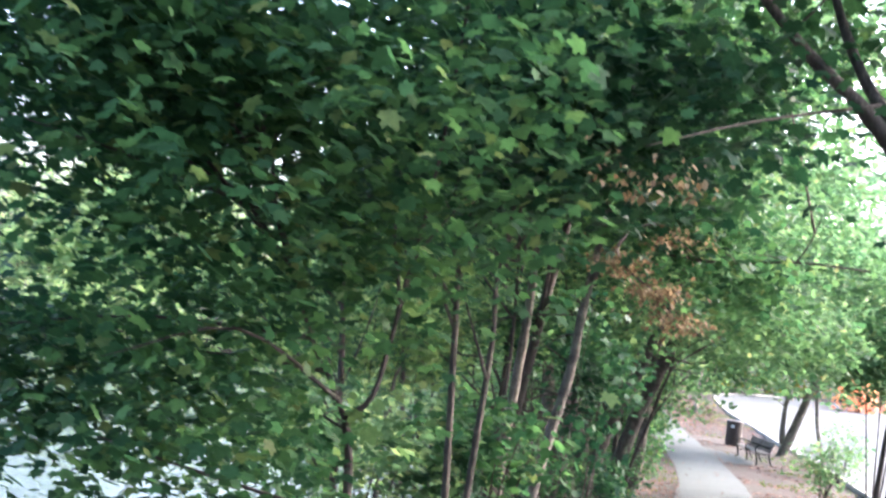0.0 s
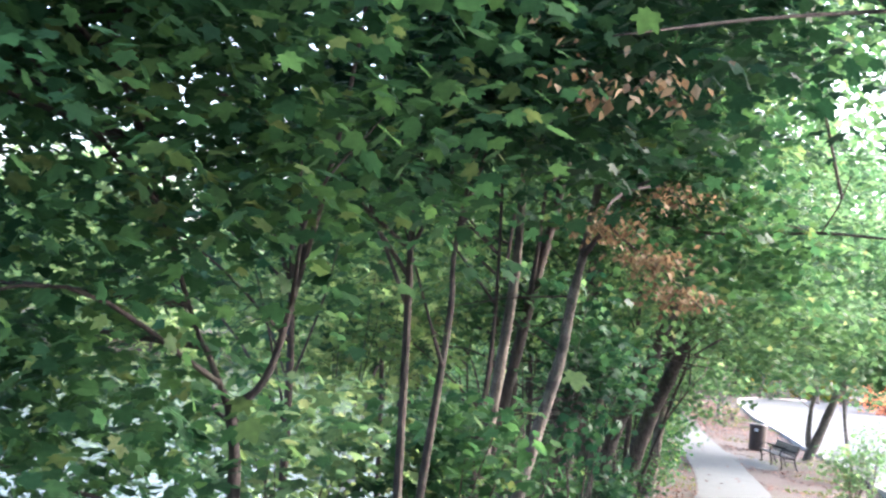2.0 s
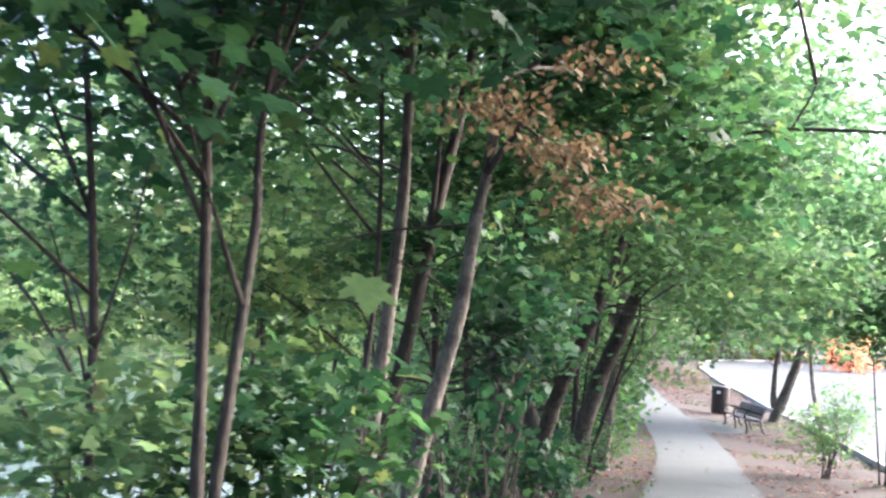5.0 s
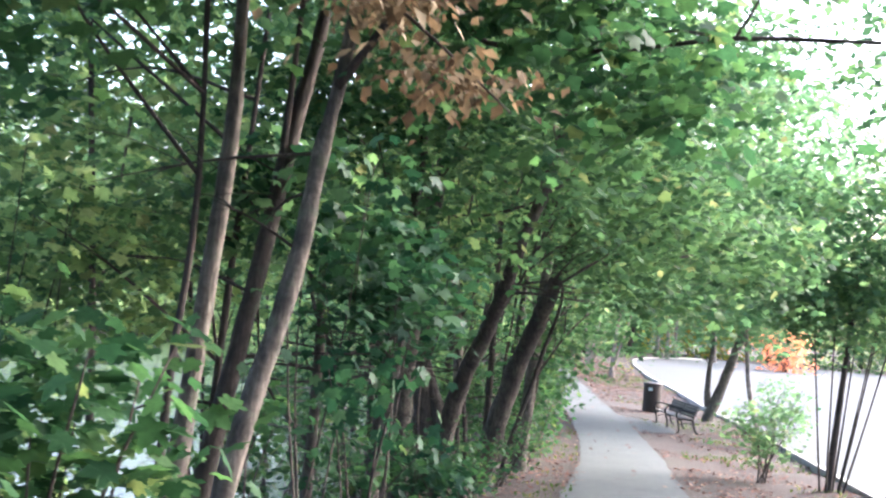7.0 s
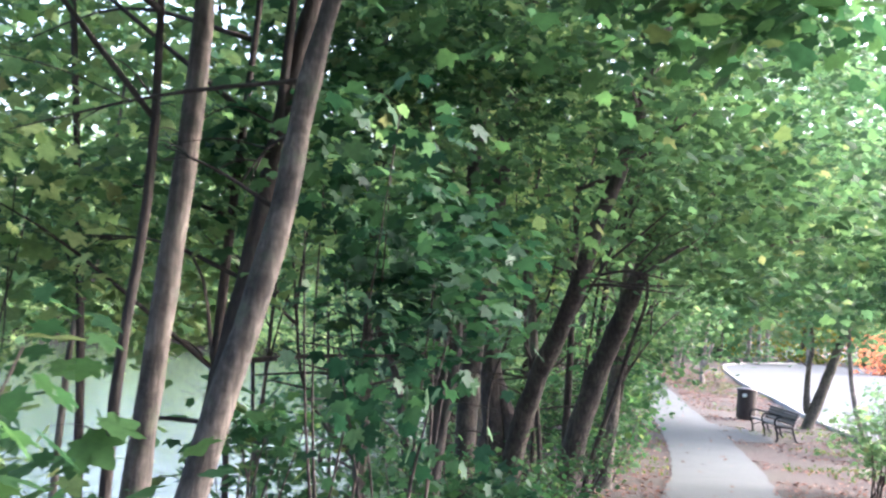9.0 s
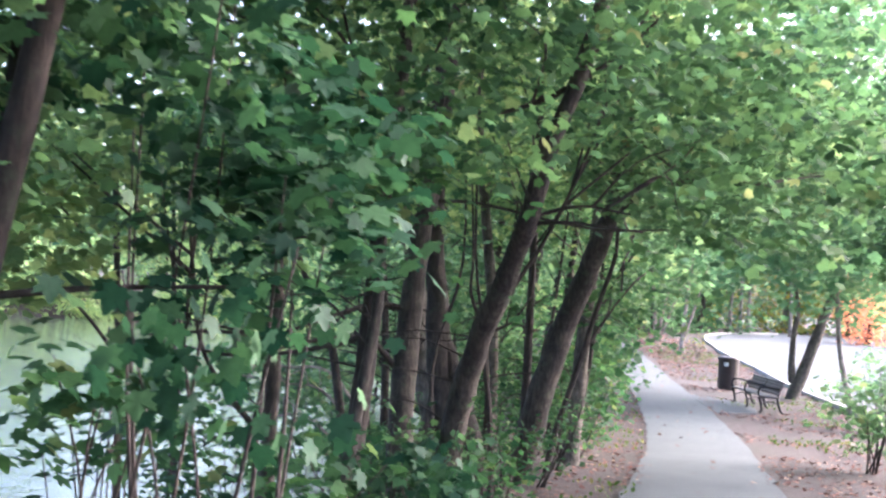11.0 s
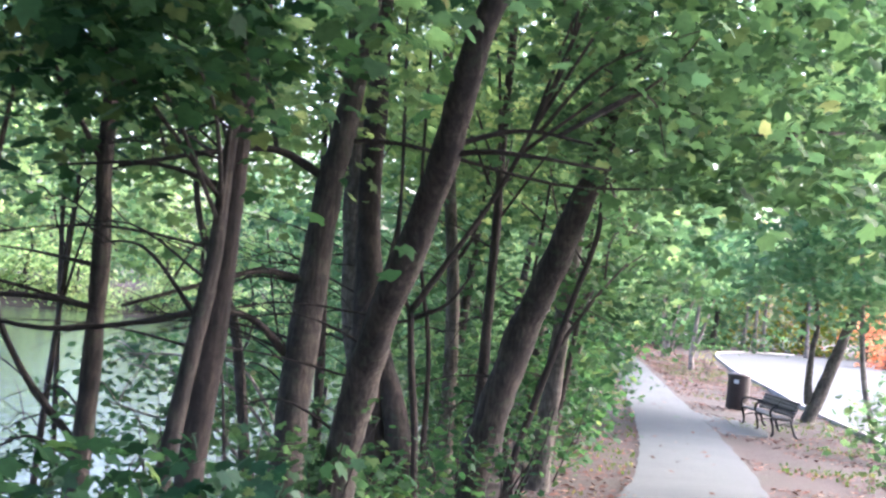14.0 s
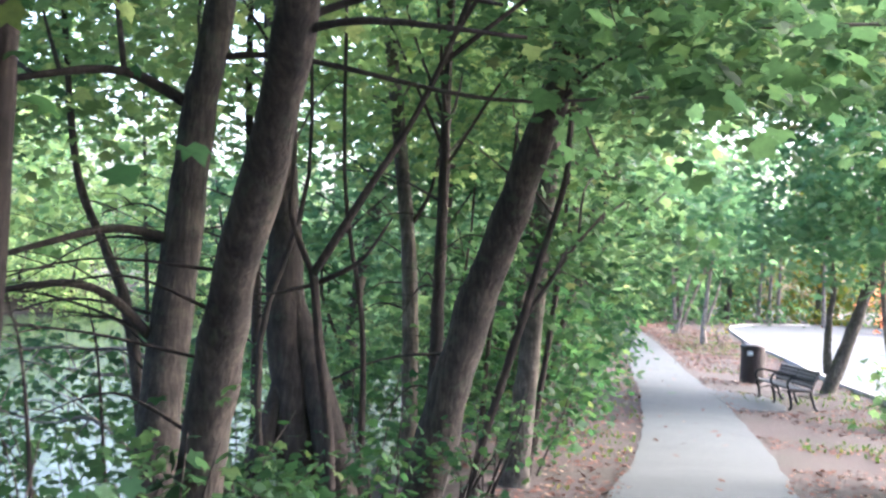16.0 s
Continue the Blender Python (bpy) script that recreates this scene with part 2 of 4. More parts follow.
# leaf outlines: a five-lobed maple leaf with a folded middle, and a plain pointed leaf
MAPLE = np.array([(0, 0, 0), (0.30, -0.04, 0.05), (0.58, 0.12, 0.02), (0.46, 0.33, 0.06), (0.62, 0.68, -0.03), (0.31, 0.66, 0.05), (0.0, 1.02, -0.06),
                  (-0.31, 0.66, 0.05), (-0.62, 0.68, -0.03), (-0.46, 0.33, 0.06), (-0.58, 0.12, 0.02), (-0.30, -0.04, 0.05)])
MAPLE_TRIS = np.array([(0, 1, 3), (1, 2, 3), (0, 3, 5), (3, 4, 5), (0, 5, 7), (5, 6, 7), (0, 7, 9), (7, 8, 9), (0, 9, 11), (9, 10, 11)])
# the same leaf with toothed lobes, for the crowns that hang close to the path
HALF = ((0.10, -0.05), (0.34, -0.10), (0.36, 0.04), (0.62, 0.08), (0.50, 0.24), (0.46, 0.34), (0.70, 0.52), (0.65, 0.60), (0.72, 0.74), (0.50, 0.70), (0.34, 0.62), (0.30, 0.74), (0.22, 0.80), (0.16, 0.95))
RIM = [(0.0, 0.0)] + list(HALF) + [(0.0, 1.08)] + [(-x, y) for x, y in reversed(HALF)]
FINE = np.array([(0.0, 0.36, 0.0)] + [(x, y, 0.10 * abs(x) * (1.2 - 2.0 * abs(x)) - 0.09 * max(0.0, y - 0.6)) for x, y in RIM])
FINE_TRIS = np.array([(0, k + 1, (k + 1) % len(RIM) + 1) for k in range(len(RIM))])
PLAIN = np.array([(0, 0, 0), (0.32, 0.45, 0.07), (0, 1, 0), (-0.32, 0.45, 0.07)])
PLAIN_TRIS = np.array([(0, 1, 2), (0, 2, 3)])


def leaf_mesh(name, places, sizes, mat, parent, maple=True, droop=0.35, seed=1, flat=0.42):
    rng = np.random.default_rng(seed)
    n = len(places)
    shape, tris = (FINE, FINE_TRIS) if maple == "fine" else (MAPLE, MAPLE_TRIS) if maple else (PLAIN, PLAIN_TRIS)
    turn = rng.uniform(0, 2 * np.pi, n)
    fwd = np.stack([np.cos(turn), np.sin(turn), -droop + rng.normal(0, flat, n)], 1)
    fwd /= np.linalg.norm(fwd, axis=1)[:, None]
    up = np.stack([rng.normal(0, flat, n), rng.normal(0, flat, n), np.ones(n)], 1)
    side = np.cross(fwd, up)
    side /= np.linalg.norm(side, axis=1)[:, None]
    top = np.cross(side, fwd)
    s = np.asarray(sizes)[:, None, None]
    curl = rng.uniform(0.3, 2.5, n)[:, None, None]
    v = places[:, None, :] + s * (shape[None, :, 0:1] * side[:, None, :] + shape[None, :, 1:2] * fwd[:, None, :] + curl * shape[None, :, 2:3] * top[:, None, :])
    f = (np.arange(n) * len(shape))[:, None, None] + tris[None]
    return from_arrays(name, v.reshape(-1, 3), f.reshape(-1, 3), mat, parent, True)


def cloud(rng, centre, radii, count, per=9, spread=0.22, shell=0.45):
    """Leaf places in sprays inside an ellipsoid, in layered, uneven clumps."""
    k = max(1, count // per)
    d = rng.normal(size=(k, 3))
    d /= np.linalg.norm(d, axis=1)[:, None]
    r = rng.uniform(0, 1, k) ** shell
    c = d * r[:, None]
    # gaps: drop sprays where a slow noise is low
    keep = np.array([noise.noise(Vector((q * np.array(radii) + np.array(centre)) * 0.9)) > -0.22 + 0.1 * rng.normal() for q in c])
    c = c[keep] * np.array(radii) + np.array(centre)
    tilt = rng.normal(0, 0.25, (len(c), 2))
    o = rng.normal(0, spread, (len(c), per, 3)) * np.array((1.25, 1.25, 0.3))
    o[:, :, 2] += o[:, :, 0] * tilt[:, None, 0] + o[:, :, 1] * tilt[:, None, 1] - 0.5 * (o[:, :, 0] ** 2 + o[:, :, 1] ** 2)
    return (c[:, None, :] + o).reshape(-1, 3), c


def crown(parent, blobs, mat=None, size=(0.085, 0.15), maple=True, seed=1, name="crown", base=(0, 0, 0), per=9, spread=0.22, droop=0.35):
    rng = np.random.default_rng(seed)
    places, tips = zip(*[cloud(rng, c, r, n, per, spread) for c, r, n in blobs])
    p = np.concatenate(places)
    s = rng.uniform(*size, len(p)) * rng.choice((0.75, 1.0, 1.0, 1.15), len(p))
    ob = leaf_mesh(name, p - np.array(base), s, mat or LEAF, parent, maple, droop, seed)
    return ob, np.concatenate(tips)


def root(name, at, label, category, group=""):
    ob = new(name)
    ob.empty_display_size = 0.1
    ob.location = at
    return tagged(ob, label, category, group)


def tree(at, stems, blobs, label, mat=None, leaf=None, size=(0.085, 0.15), twigs=10, seed=1, group="trees along the pond bank", maple=True, flare=0.05, name="tree", category="tree", per=9, spread=0.22, canopy=None, bare=0):
    """stems: (points, r0, r1). The first is the trunk from the ground; the others are its limbs. twigs: thin branches to the leaf sprays."""
    t = root(name, at, label, category, group)
    rng = random.Random(seed)
    # default canopy: added above the stem top, mostly unseen, to cut skylight below
    if canopy is None:
        top = stems[0][0][-1]
        canopy = [((top[0], top[1], max(top[2], 5.5) + 2.2), (3.6, 3.4, 1.9), 1300)]
    for i, (points, r0, r1) in enumerate(stems):
        bm = bmesh.new()
        thick = r0 > 0.045
        tube(bm, points, r0, r1, 12 if r0 > 0.09 else 8 if thick else 6, 6 if thick else 4, flare if i == 0 else 0.0)
        made = part("trunk" if i == 0 else "limb", bm, BARK_DARK if i and r0 < 0.05 else mat or BARK, t, "", True)
        trunk = made if i == 0 else trunk
    if blobs:
        ob, tips = crown(t, blobs, leaf, size, maple, seed, "crown", at, per, spread)
        ends = [Vector(p) for points, _, _ in stems for p in spline(points, 4)[2:]]
        for _ in range(twigs if len(tips) else 0):
            tip = Vector(tips[rng.randrange(len(tips))])
            start = sorted(ends, key=lambda q: (q - tip).length + max(0, q.z - tip.z) * 0.8)[rng.randrange(min(7, len(ends)))]
            if (start - tip).length > 2.6:
                continue
            mid = (start + tip) / 2 + Vector((rng.uniform(-0.2, 0.2), rng.uniform(-0.2, 0.2), rng.uniform(0.0, 0.3)))
            bm = bmesh.new()
            tube(bm, [start, mid, tip], 0.01 + 0.004 * (start - tip).length, 0.003, 5, 4)
            part("twig", bm, mat or BARK, trunk, "", True)
    for _ in range(bare):
        line = spline(stems[0][0], 6)
        low = [q for q in line if q.z > at[2] + 1.0][:14]
        start = low[rng.randrange(len(low))] if low else line[-1]
        a, reach = rng.uniform(1.7, 3.6), rng.uniform(0.5, 1.5)
        side = Vector((math.cos(a), 0.6 * math.sin(a), rng.uniform(-0.25, 0.45)))
        mid = start + side * reach * 0.5 + Vector((0, 0, rng.uniform(0.0, 0.12)))
        tip = start + side * reach + Vector((0, 0, rng.uniform(-0.25, 0.1)))
        bm = bmesh.new()
        tube(bm, [start, mid, tip], rng.uniform(0.008, 0.017), 0.003, 5, 5)
        for _ in range(3):
            s0 = mid.lerp(tip, rng.uniform(0.0, 0.7))
            s1 = s0 + (side + Vector((rng.uniform(-0.8, 0.8), rng.uniform(-0.8, 0.8), rng.uniform(-0.7, 0.7)))) * reach * rng.uniform(0.2, 0.4)
            tube(bm, [s0, s0.lerp(s1, 0.5) + Vector((0, 0, 0.03)), s1], 0.005, 0.002, 4, 3)
        part("bare_branch", bm, BARK_DARK, trunk, "bare dark side branch", True)
    # extra coarse leaves, added to shade what lies below and fill sky gaps
    if canopy:
        crown(t, canopy, leaf, (0.18, 0.3), False, seed + 500, "shade_fill_crown", at, 10, 0.35)
    return t


# ---- ground ----
GY = (-600, -30, -10, 0, 8, 17, 28, 42, 52, 66, 80, 120, 700)
GZ = (2.8, 2.6, 2.0, 1.45, 0.95, 0.36, 0.05, 0.0, 0.02, 0.3, 0.6, 1.0, 3.0)
PY = (-60, -10, 0, 5, 10, 17, 23, 27, 31, 36, 45, 58, 72, 90, 120)
PX = (-9.0, -1.6, -0.05, 0.78, 1.62, 2.7, 3.45, 3.9, 4.4, 4.82, 5.28, 5.56, 5.72, 5.2, 3.0)
WATER_Z = -1.2
# inner edge of the car park
LY = (-60, 0, 10, 28, 35, 45, 50, 61, 71, 82, 92, 100, 118)
LX = (-4, 4.6, 6.0, 8.3, 8.9, 9.7, 9.8, 10.2, 10.3, 11.0, 12.2, 14.5, 25.0)


def height_along(y):
    return sum(np.interp(y + o, GY, GZ) for o in (-3, -1.5, 0, 1.5, 3)) / 5


def path_x(y):
    return sum(np.interp(y + o, PY, PX) for o in (-3, -1.5, 0, 1.5, 3)) / 5


def half_width(y):
    return np.interp(y, (20, 27, 31, 36, 45, 60), (1.02, 0.98, 0.86, 0.8, 0.8, 0.7))


def step01(a, b, v):
    u = np.clip((v - a) / (b - a), 0, 1)
    return u * u * (3 - 2 * u)


def ground_z(x, y):
    """Path shelf, a bank that falls to the pond, and the far shore."""
    x, y = np.asarray(x, float), np.asarray(y, float)
    base = height_along(y)
    d = path_x(y) - half_width(y) - x
    bank = step01(1.6, 6.5, d + 0.35 * np.sin(y * 0.7))
    shore = 104 + 9 * np.sin(x * 0.055 + 1.0) + 0.25 * (x + 30)
    pond = bank * (1 - step01(-4, 10, y - shore)) * (1 - step01(150, 175, -x))
    rough = 0.05 * np.sin(x * 1.9 + 2 * np.sin(y * 0.8)) * np.sin(y * 1.3) * step01(0.2, 1.5, np.abs(x - path_x(y)) - half_width(y))
    rough = rough - 0.12 * step01(0.1, 0.5, x - np.interp(y, LY, LX))
    return base * (1 - pond) - 2.3 * pond + rough - 0.05 * step01(0.0, 0.12, d - 0.03)


def gz(x, y):
    return float(ground_z(x, y))


xs = np.unique(np.concatenate([np.linspace(-600, -60, 28), np.linspace(-60, -8, 40), np.linspace(-8, 14, 150), np.linspace(14, 60, 40), np.linspace(60, 600, 28)]))
ys = np.unique(np.concatenate([np.linspace(-600, -20, 24), np.linspace(-20, 60, 220), np.linspace(60, 140, 80), np.linspace(140, 700, 24)]))
gx, gy = np.meshgrid(xs, ys)
gv = np.stack([gx.ravel(), gy.ravel(), ground_z(gx.ravel(), gy.ravel())], 1)
nx = len(xs)
ii = (np.arange(len(ys) - 1)[:, None] * nx + np.arange(nx - 1)[None]).ravel()
gt = np.concatenate([np.stack([ii, ii + 1, ii + nx + 1], 1), np.stack([ii, ii + nx + 1, ii + nx], 1)])
ground = tagged(from_arrays("ground", gv, gt, SOIL, None, True), "brown bare soil bank with leaf litter and thin grass", "ground", "", "structure")

bm = bmesh.new()
bm.faces.new([bm.verts.new((x, y, WATER_Z)) for x, y in ((-170, -80), (6, -80), (6, 150), (-170, 150))])
tagged(linked("water", bm, WATER), "still pond water reflecting the white sky", "water", "", "structure")


def strip(name, left, right, lift, mat, y0, y1, step, thick=0.06):
    """A paved band between two edge lines, laid on the ground, with a skirt at its edges."""
    bm = bmesh.new()
    rows = []
    rng = random.Random(4)
    for y in np.arange(y0, y1, step):
        l, r = left(y) + rng.uniform(-0.03, 0.03), right(y) + rng.uniform(-0.03, 0.03)
        row = []
        for k in range(7):
            x = l + (r - l) * k / 6
            crown_up = 0.02 * (1 - (k / 3 - 1) ** 2)
            row.append(bm.verts.new((x, y, height_along(y) + lift + crown_up)))
        row.insert(0, bm.verts.new((l - 0.02, y, height_along(y) + lift - thick)))
        row.append(bm.verts.new((r + 0.02, y, height_along(y) + lift - thick)))
        rows.append(row)
    for a, b in zip(rows, rows[1:]):
        for k in range(len(a) - 1):
            bm.faces.new((a[k], a[k + 1], b[k + 1], b[k]))
    return linked(name, bm, mat, None, "", False)


tagged(strip("path", lambda y: path_x(y) - half_width(y), lambda y: path_x(y) + half_width(y), 0.008, ASPHALT, -40, 118, 0.5), "grey worn asphalt footpath with ragged edges", "path", "", "structure")

# car park beside the path, with its kerb


def lot_x(y):
    return sum(np.interp(y + o, LY, LX) for o in (-2, -1, 0, 1, 2)) / 5


tagged(strip("car_park", lambda y: lot_x(y), lambda y: 62.0, 0.03, LOT, -40, 112, 1.0), "pale sunlit asphalt car park behind a kerb", "car park", "", "structure")
kerb = root("kerb", (0, 0, 0), "pale concrete kerb edging the car park", "kerb")
kerb["kind"] = "structure"
y = -10.0
while y < 108:
    a = Vector((lot_x(y), y, height_along(y)))
    b = Vector((lot_x(y + 1.78), y + 1.78, height_along(y + 1.78)))
    m = Matrix.Translation((a + b) / 2 + Vector((-0.07, 0, 0.0))) @ (b - a).to_track_quat("Y", "Z").to_matrix().to_4x4()
    bm = bmesh.new()
    box(bm, (0.15, (b - a).length - 0.012, 0.24), m, 0.02)
    part("kerb_stone", bm, KERB, kerb)
    y += 1.8

# ---- trees along the pond bank ----
def foot(x, y, sink=0.08):
    return (x, y, gz(x, y) - sink)


def rising(x, y, *points):
    """A trunk line from the ground through the points."""
    return [foot(x, y), *points]


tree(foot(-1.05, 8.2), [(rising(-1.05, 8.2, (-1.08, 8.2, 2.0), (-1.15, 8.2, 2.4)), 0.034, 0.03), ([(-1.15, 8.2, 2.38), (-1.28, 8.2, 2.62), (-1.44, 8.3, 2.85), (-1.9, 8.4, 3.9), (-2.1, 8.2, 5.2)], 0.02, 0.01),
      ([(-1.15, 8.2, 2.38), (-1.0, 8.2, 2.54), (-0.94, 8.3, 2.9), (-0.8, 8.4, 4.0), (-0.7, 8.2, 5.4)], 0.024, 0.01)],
     [((-1.7, 7.9, 4.5), (2.0, 2.4, 1.5), 7800), ((-3.4, 9.2, 3.5), (2.0, 2.6, 1.8), 1700), ((-3.3, 9.5, 4.7), (1.5, 1.7, 0.75), 6000), ((-1.45, 8.6, 3.5), (0.6, 0.6, 0.4), 600), ((-2.4, 7.0, 4.55), (1.0, 1.0, 0.55), 2200), ((-3.2, 9.0, 2.4), (1.0, 0.8, 0.65), 2000), ((-2.2, 7.6, 2.4), (1.0, 1.0, 1.0), 1100), ((-2.1, 8.8, 2.2), (0.9, 0.9, 0.8), 1000), ((-1.5, 8.0, 2.7), (0.8, 0.5, 0.7), 700)], "slender maple forking low with a dense shade-toned crown", BARK_DARK, leaf=LEAF_SHADED, maple="fine", seed=11, twigs=40, size=(0.06, 0.105))
# its wide high canopy is added to shade the near path
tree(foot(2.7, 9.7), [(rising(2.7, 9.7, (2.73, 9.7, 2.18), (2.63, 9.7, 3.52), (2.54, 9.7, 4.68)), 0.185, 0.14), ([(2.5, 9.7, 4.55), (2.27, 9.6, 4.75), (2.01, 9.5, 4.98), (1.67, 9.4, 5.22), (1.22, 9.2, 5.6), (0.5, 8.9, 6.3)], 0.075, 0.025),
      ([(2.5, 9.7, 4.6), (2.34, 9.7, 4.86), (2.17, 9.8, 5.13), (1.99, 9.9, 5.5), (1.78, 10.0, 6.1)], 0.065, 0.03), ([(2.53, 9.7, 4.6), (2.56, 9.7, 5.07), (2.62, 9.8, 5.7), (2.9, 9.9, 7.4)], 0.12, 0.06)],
     [((1.4, 9.8, 6.6), (2.6, 3.0, 1.2), 4200), ((4.2, 11.5, 7.0), (2.2, 2.6, 1.4), 2000)], "tall maple with a smooth grey-brown forked trunk beside the path", BARK, leaf=LEAF_SHADED, seed=12, twigs=14, canopy=[((3.0, 10.0, 9.5), (4.5, 4.5, 2.0), 3500)])
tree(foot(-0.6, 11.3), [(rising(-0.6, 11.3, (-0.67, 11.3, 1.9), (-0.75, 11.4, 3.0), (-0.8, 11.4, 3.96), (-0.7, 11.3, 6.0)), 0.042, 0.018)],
     [((-0.9, 10.9, 5.0), (2.2, 2.2, 1.25), 5200), ((0.4, 10.6, 5.0), (1.7, 2.0, 1.0), 3200)], "thin straight maple sapling with a dense crown", BARK, leaf=LEAF_DEEP_SHADE, maple="fine", seed=13, twigs=18, size=(0.07, 0.125), flare=0.02)
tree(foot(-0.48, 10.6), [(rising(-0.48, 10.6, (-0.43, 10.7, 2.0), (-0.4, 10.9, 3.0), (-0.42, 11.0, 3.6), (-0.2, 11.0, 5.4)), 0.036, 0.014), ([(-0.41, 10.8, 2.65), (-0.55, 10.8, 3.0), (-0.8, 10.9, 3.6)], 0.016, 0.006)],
     [((-0.2, 11.2, 4.9), (1.2, 1.2, 0.8), 900)], "thin maple sapling with a side fork", BARK, leaf=LEAF_SHADED, seed=14, twigs=8, flare=0.02)
tree(foot(-0.36, 15.0), [(rising(-0.36, 15.0, (-0.35, 15.0, 1.97), (-0.34, 15.2, 3.2), (-0.5, 15.3, 5.5)), 0.035, 0.015)], [((-1.6, 14.6, 4.7), (1.6, 1.5, 1.1), 2000)], "thin dark sapling among paler trunks", BARK_DARK, leaf=LEAF_SHADED, seed=15, twigs=8, canopy=(), flare=0.02)
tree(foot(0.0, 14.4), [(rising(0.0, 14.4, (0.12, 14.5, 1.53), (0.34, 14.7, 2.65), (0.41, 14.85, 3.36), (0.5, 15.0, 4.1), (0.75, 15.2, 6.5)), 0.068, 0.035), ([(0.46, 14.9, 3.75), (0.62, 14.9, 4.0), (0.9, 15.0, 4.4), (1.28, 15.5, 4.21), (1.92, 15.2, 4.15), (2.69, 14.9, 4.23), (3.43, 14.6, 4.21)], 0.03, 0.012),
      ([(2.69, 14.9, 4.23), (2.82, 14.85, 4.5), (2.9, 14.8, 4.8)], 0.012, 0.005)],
     [((0.6, 15.4, 6.2), (2.4, 2.3, 1.3), 6000), ((1.45, 15.1, 4.8), (1.25, 1.0, 0.75), 3000), ((2.2, 15.0, 3.95), (0.6, 0.7, 0.32), 620)], "grey maple trunk leaning over the bank", BARK_PALE, leaf=LEAF_SHADED, bare=3, seed=16, size=(0.068, 0.115), twigs=12)
tree(foot(-0.32, 15.15), [(rising(-0.32, 15.15, (-0.3, 15.2, 1.43), (-0.23, 15.25, 2.63), (-0.19, 15.3, 3.54), (-0.2, 15.3, 4.2), (-0.3, 15.4, 6.5)), 0.074, 0.03)],
     [((-0.8, 15.6, 5.6), (2.0, 2.0, 1.3), 4158)], "slim grey maple trunk in a cluster", BARK_PALE, seed=17, size=(0.068, 0.115), twigs=10, canopy=())
tree(foot(-0.45, 16.2), [(rising(-0.45, 16.2, (-0.32, 16.3, 1.41), (-0.15, 16.4, 2.54), (0.02, 16.45, 3.74), (0.14, 16.5, 4.5), (0.4, 16.6, 6.8)), 0.08, 0.04), ([(-0.05, 16.4, 3.2), (-0.02, 16.4, 4.0), (0.0, 16.5, 5.2)], 0.035, 0.015), ([(-0.22, 16.4, 2.1), (0.2, 16.5, 2.16), (0.7, 16.6, 2.2)], 0.018, 0.006)],
     [((0.2, 17.2, 6.0), (2.2, 2.0, 1.4), 4212)], "dark-barked maple trunk in a cluster", BARK_DARK, bare=4, seed=18, size=(0.068, 0.115), twigs=10)
tree(foot(-0.48, 17.0), [(rising(-0.48, 17.0, (-0.46, 17.0, 1.32), (-0.42, 17.0, 2.69), (-0.38, 17.0, 3.52), (-0.3, 17.1, 5.6)), 0.04, 0.02)], [((-2.6, 17.2, 3.8), (1.8, 2.0, 1.6), 2200), ((-0.35, 17.0, 3.3), (0.8, 0.7, 0.5), 750), ((-1.9, 18.0, 2.9), (1.0, 1.2, 0.7), 500), ((0.2, 19.4, 5.0), (1.6, 1.4, 0.7), 1800)], "thin dark maple stem", BARK_DARK, leaf=LEAF, seed=19, size=(0.068, 0.115), twigs=10, canopy=(), flare=0.02)
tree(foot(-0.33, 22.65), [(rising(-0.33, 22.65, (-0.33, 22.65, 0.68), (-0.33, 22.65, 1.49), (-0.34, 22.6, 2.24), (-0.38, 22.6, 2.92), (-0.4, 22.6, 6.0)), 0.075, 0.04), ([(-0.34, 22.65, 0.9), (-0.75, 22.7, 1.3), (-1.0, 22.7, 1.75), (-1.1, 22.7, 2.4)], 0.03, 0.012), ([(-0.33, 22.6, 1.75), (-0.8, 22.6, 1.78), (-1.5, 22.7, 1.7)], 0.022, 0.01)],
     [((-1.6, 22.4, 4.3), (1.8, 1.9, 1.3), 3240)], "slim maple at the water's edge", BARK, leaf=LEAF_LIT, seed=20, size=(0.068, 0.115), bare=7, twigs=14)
tree(foot(0.42, 22.3), [(rising(0.42, 22.3, (0.43, 22.3, 0.79), (0.51, 22.2, 1.98), (0.55, 22.1, 2.93), (0.61, 22.0, 3.46), (0.8, 21.9, 6.5)), 0.095, 0.05), ([(0.5, 22.2, 1.85), (0.1, 22.3, 1.72), (-0.6, 22.5, 1.6), (-1.3, 22.7, 1.66)], 0.026, 0.01), ([(0.52, 22.2, 2.5), (0.1, 22.1, 2.6), (-0.5, 22.2, 2.55)], 0.02, 0.008)],
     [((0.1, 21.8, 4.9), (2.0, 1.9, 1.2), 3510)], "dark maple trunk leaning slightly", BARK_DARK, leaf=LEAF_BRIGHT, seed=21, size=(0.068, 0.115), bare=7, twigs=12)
tree(foot(0.42, 21.4), [(rising(0.42, 21.4, (0.5, 21.5, 0.93), (0.59, 21.5, 1.69), (0.64, 21.5, 2.12), (0.63, 21.6, 2.63), (0.7, 21.7, 4.6)), 0.055, 0.03)], [((0.2, 20.6, 4.4), (1.5, 1.4, 0.8), 1350), ((0.3, 20.8, 3.25), (1.0, 0.9, 0.5), 1300)], "slim grey maple stem", BARK, leaf=LEAF_SHADED, bare=4, seed=22, size=(0.068, 0.115), twigs=8, flare=0.02)
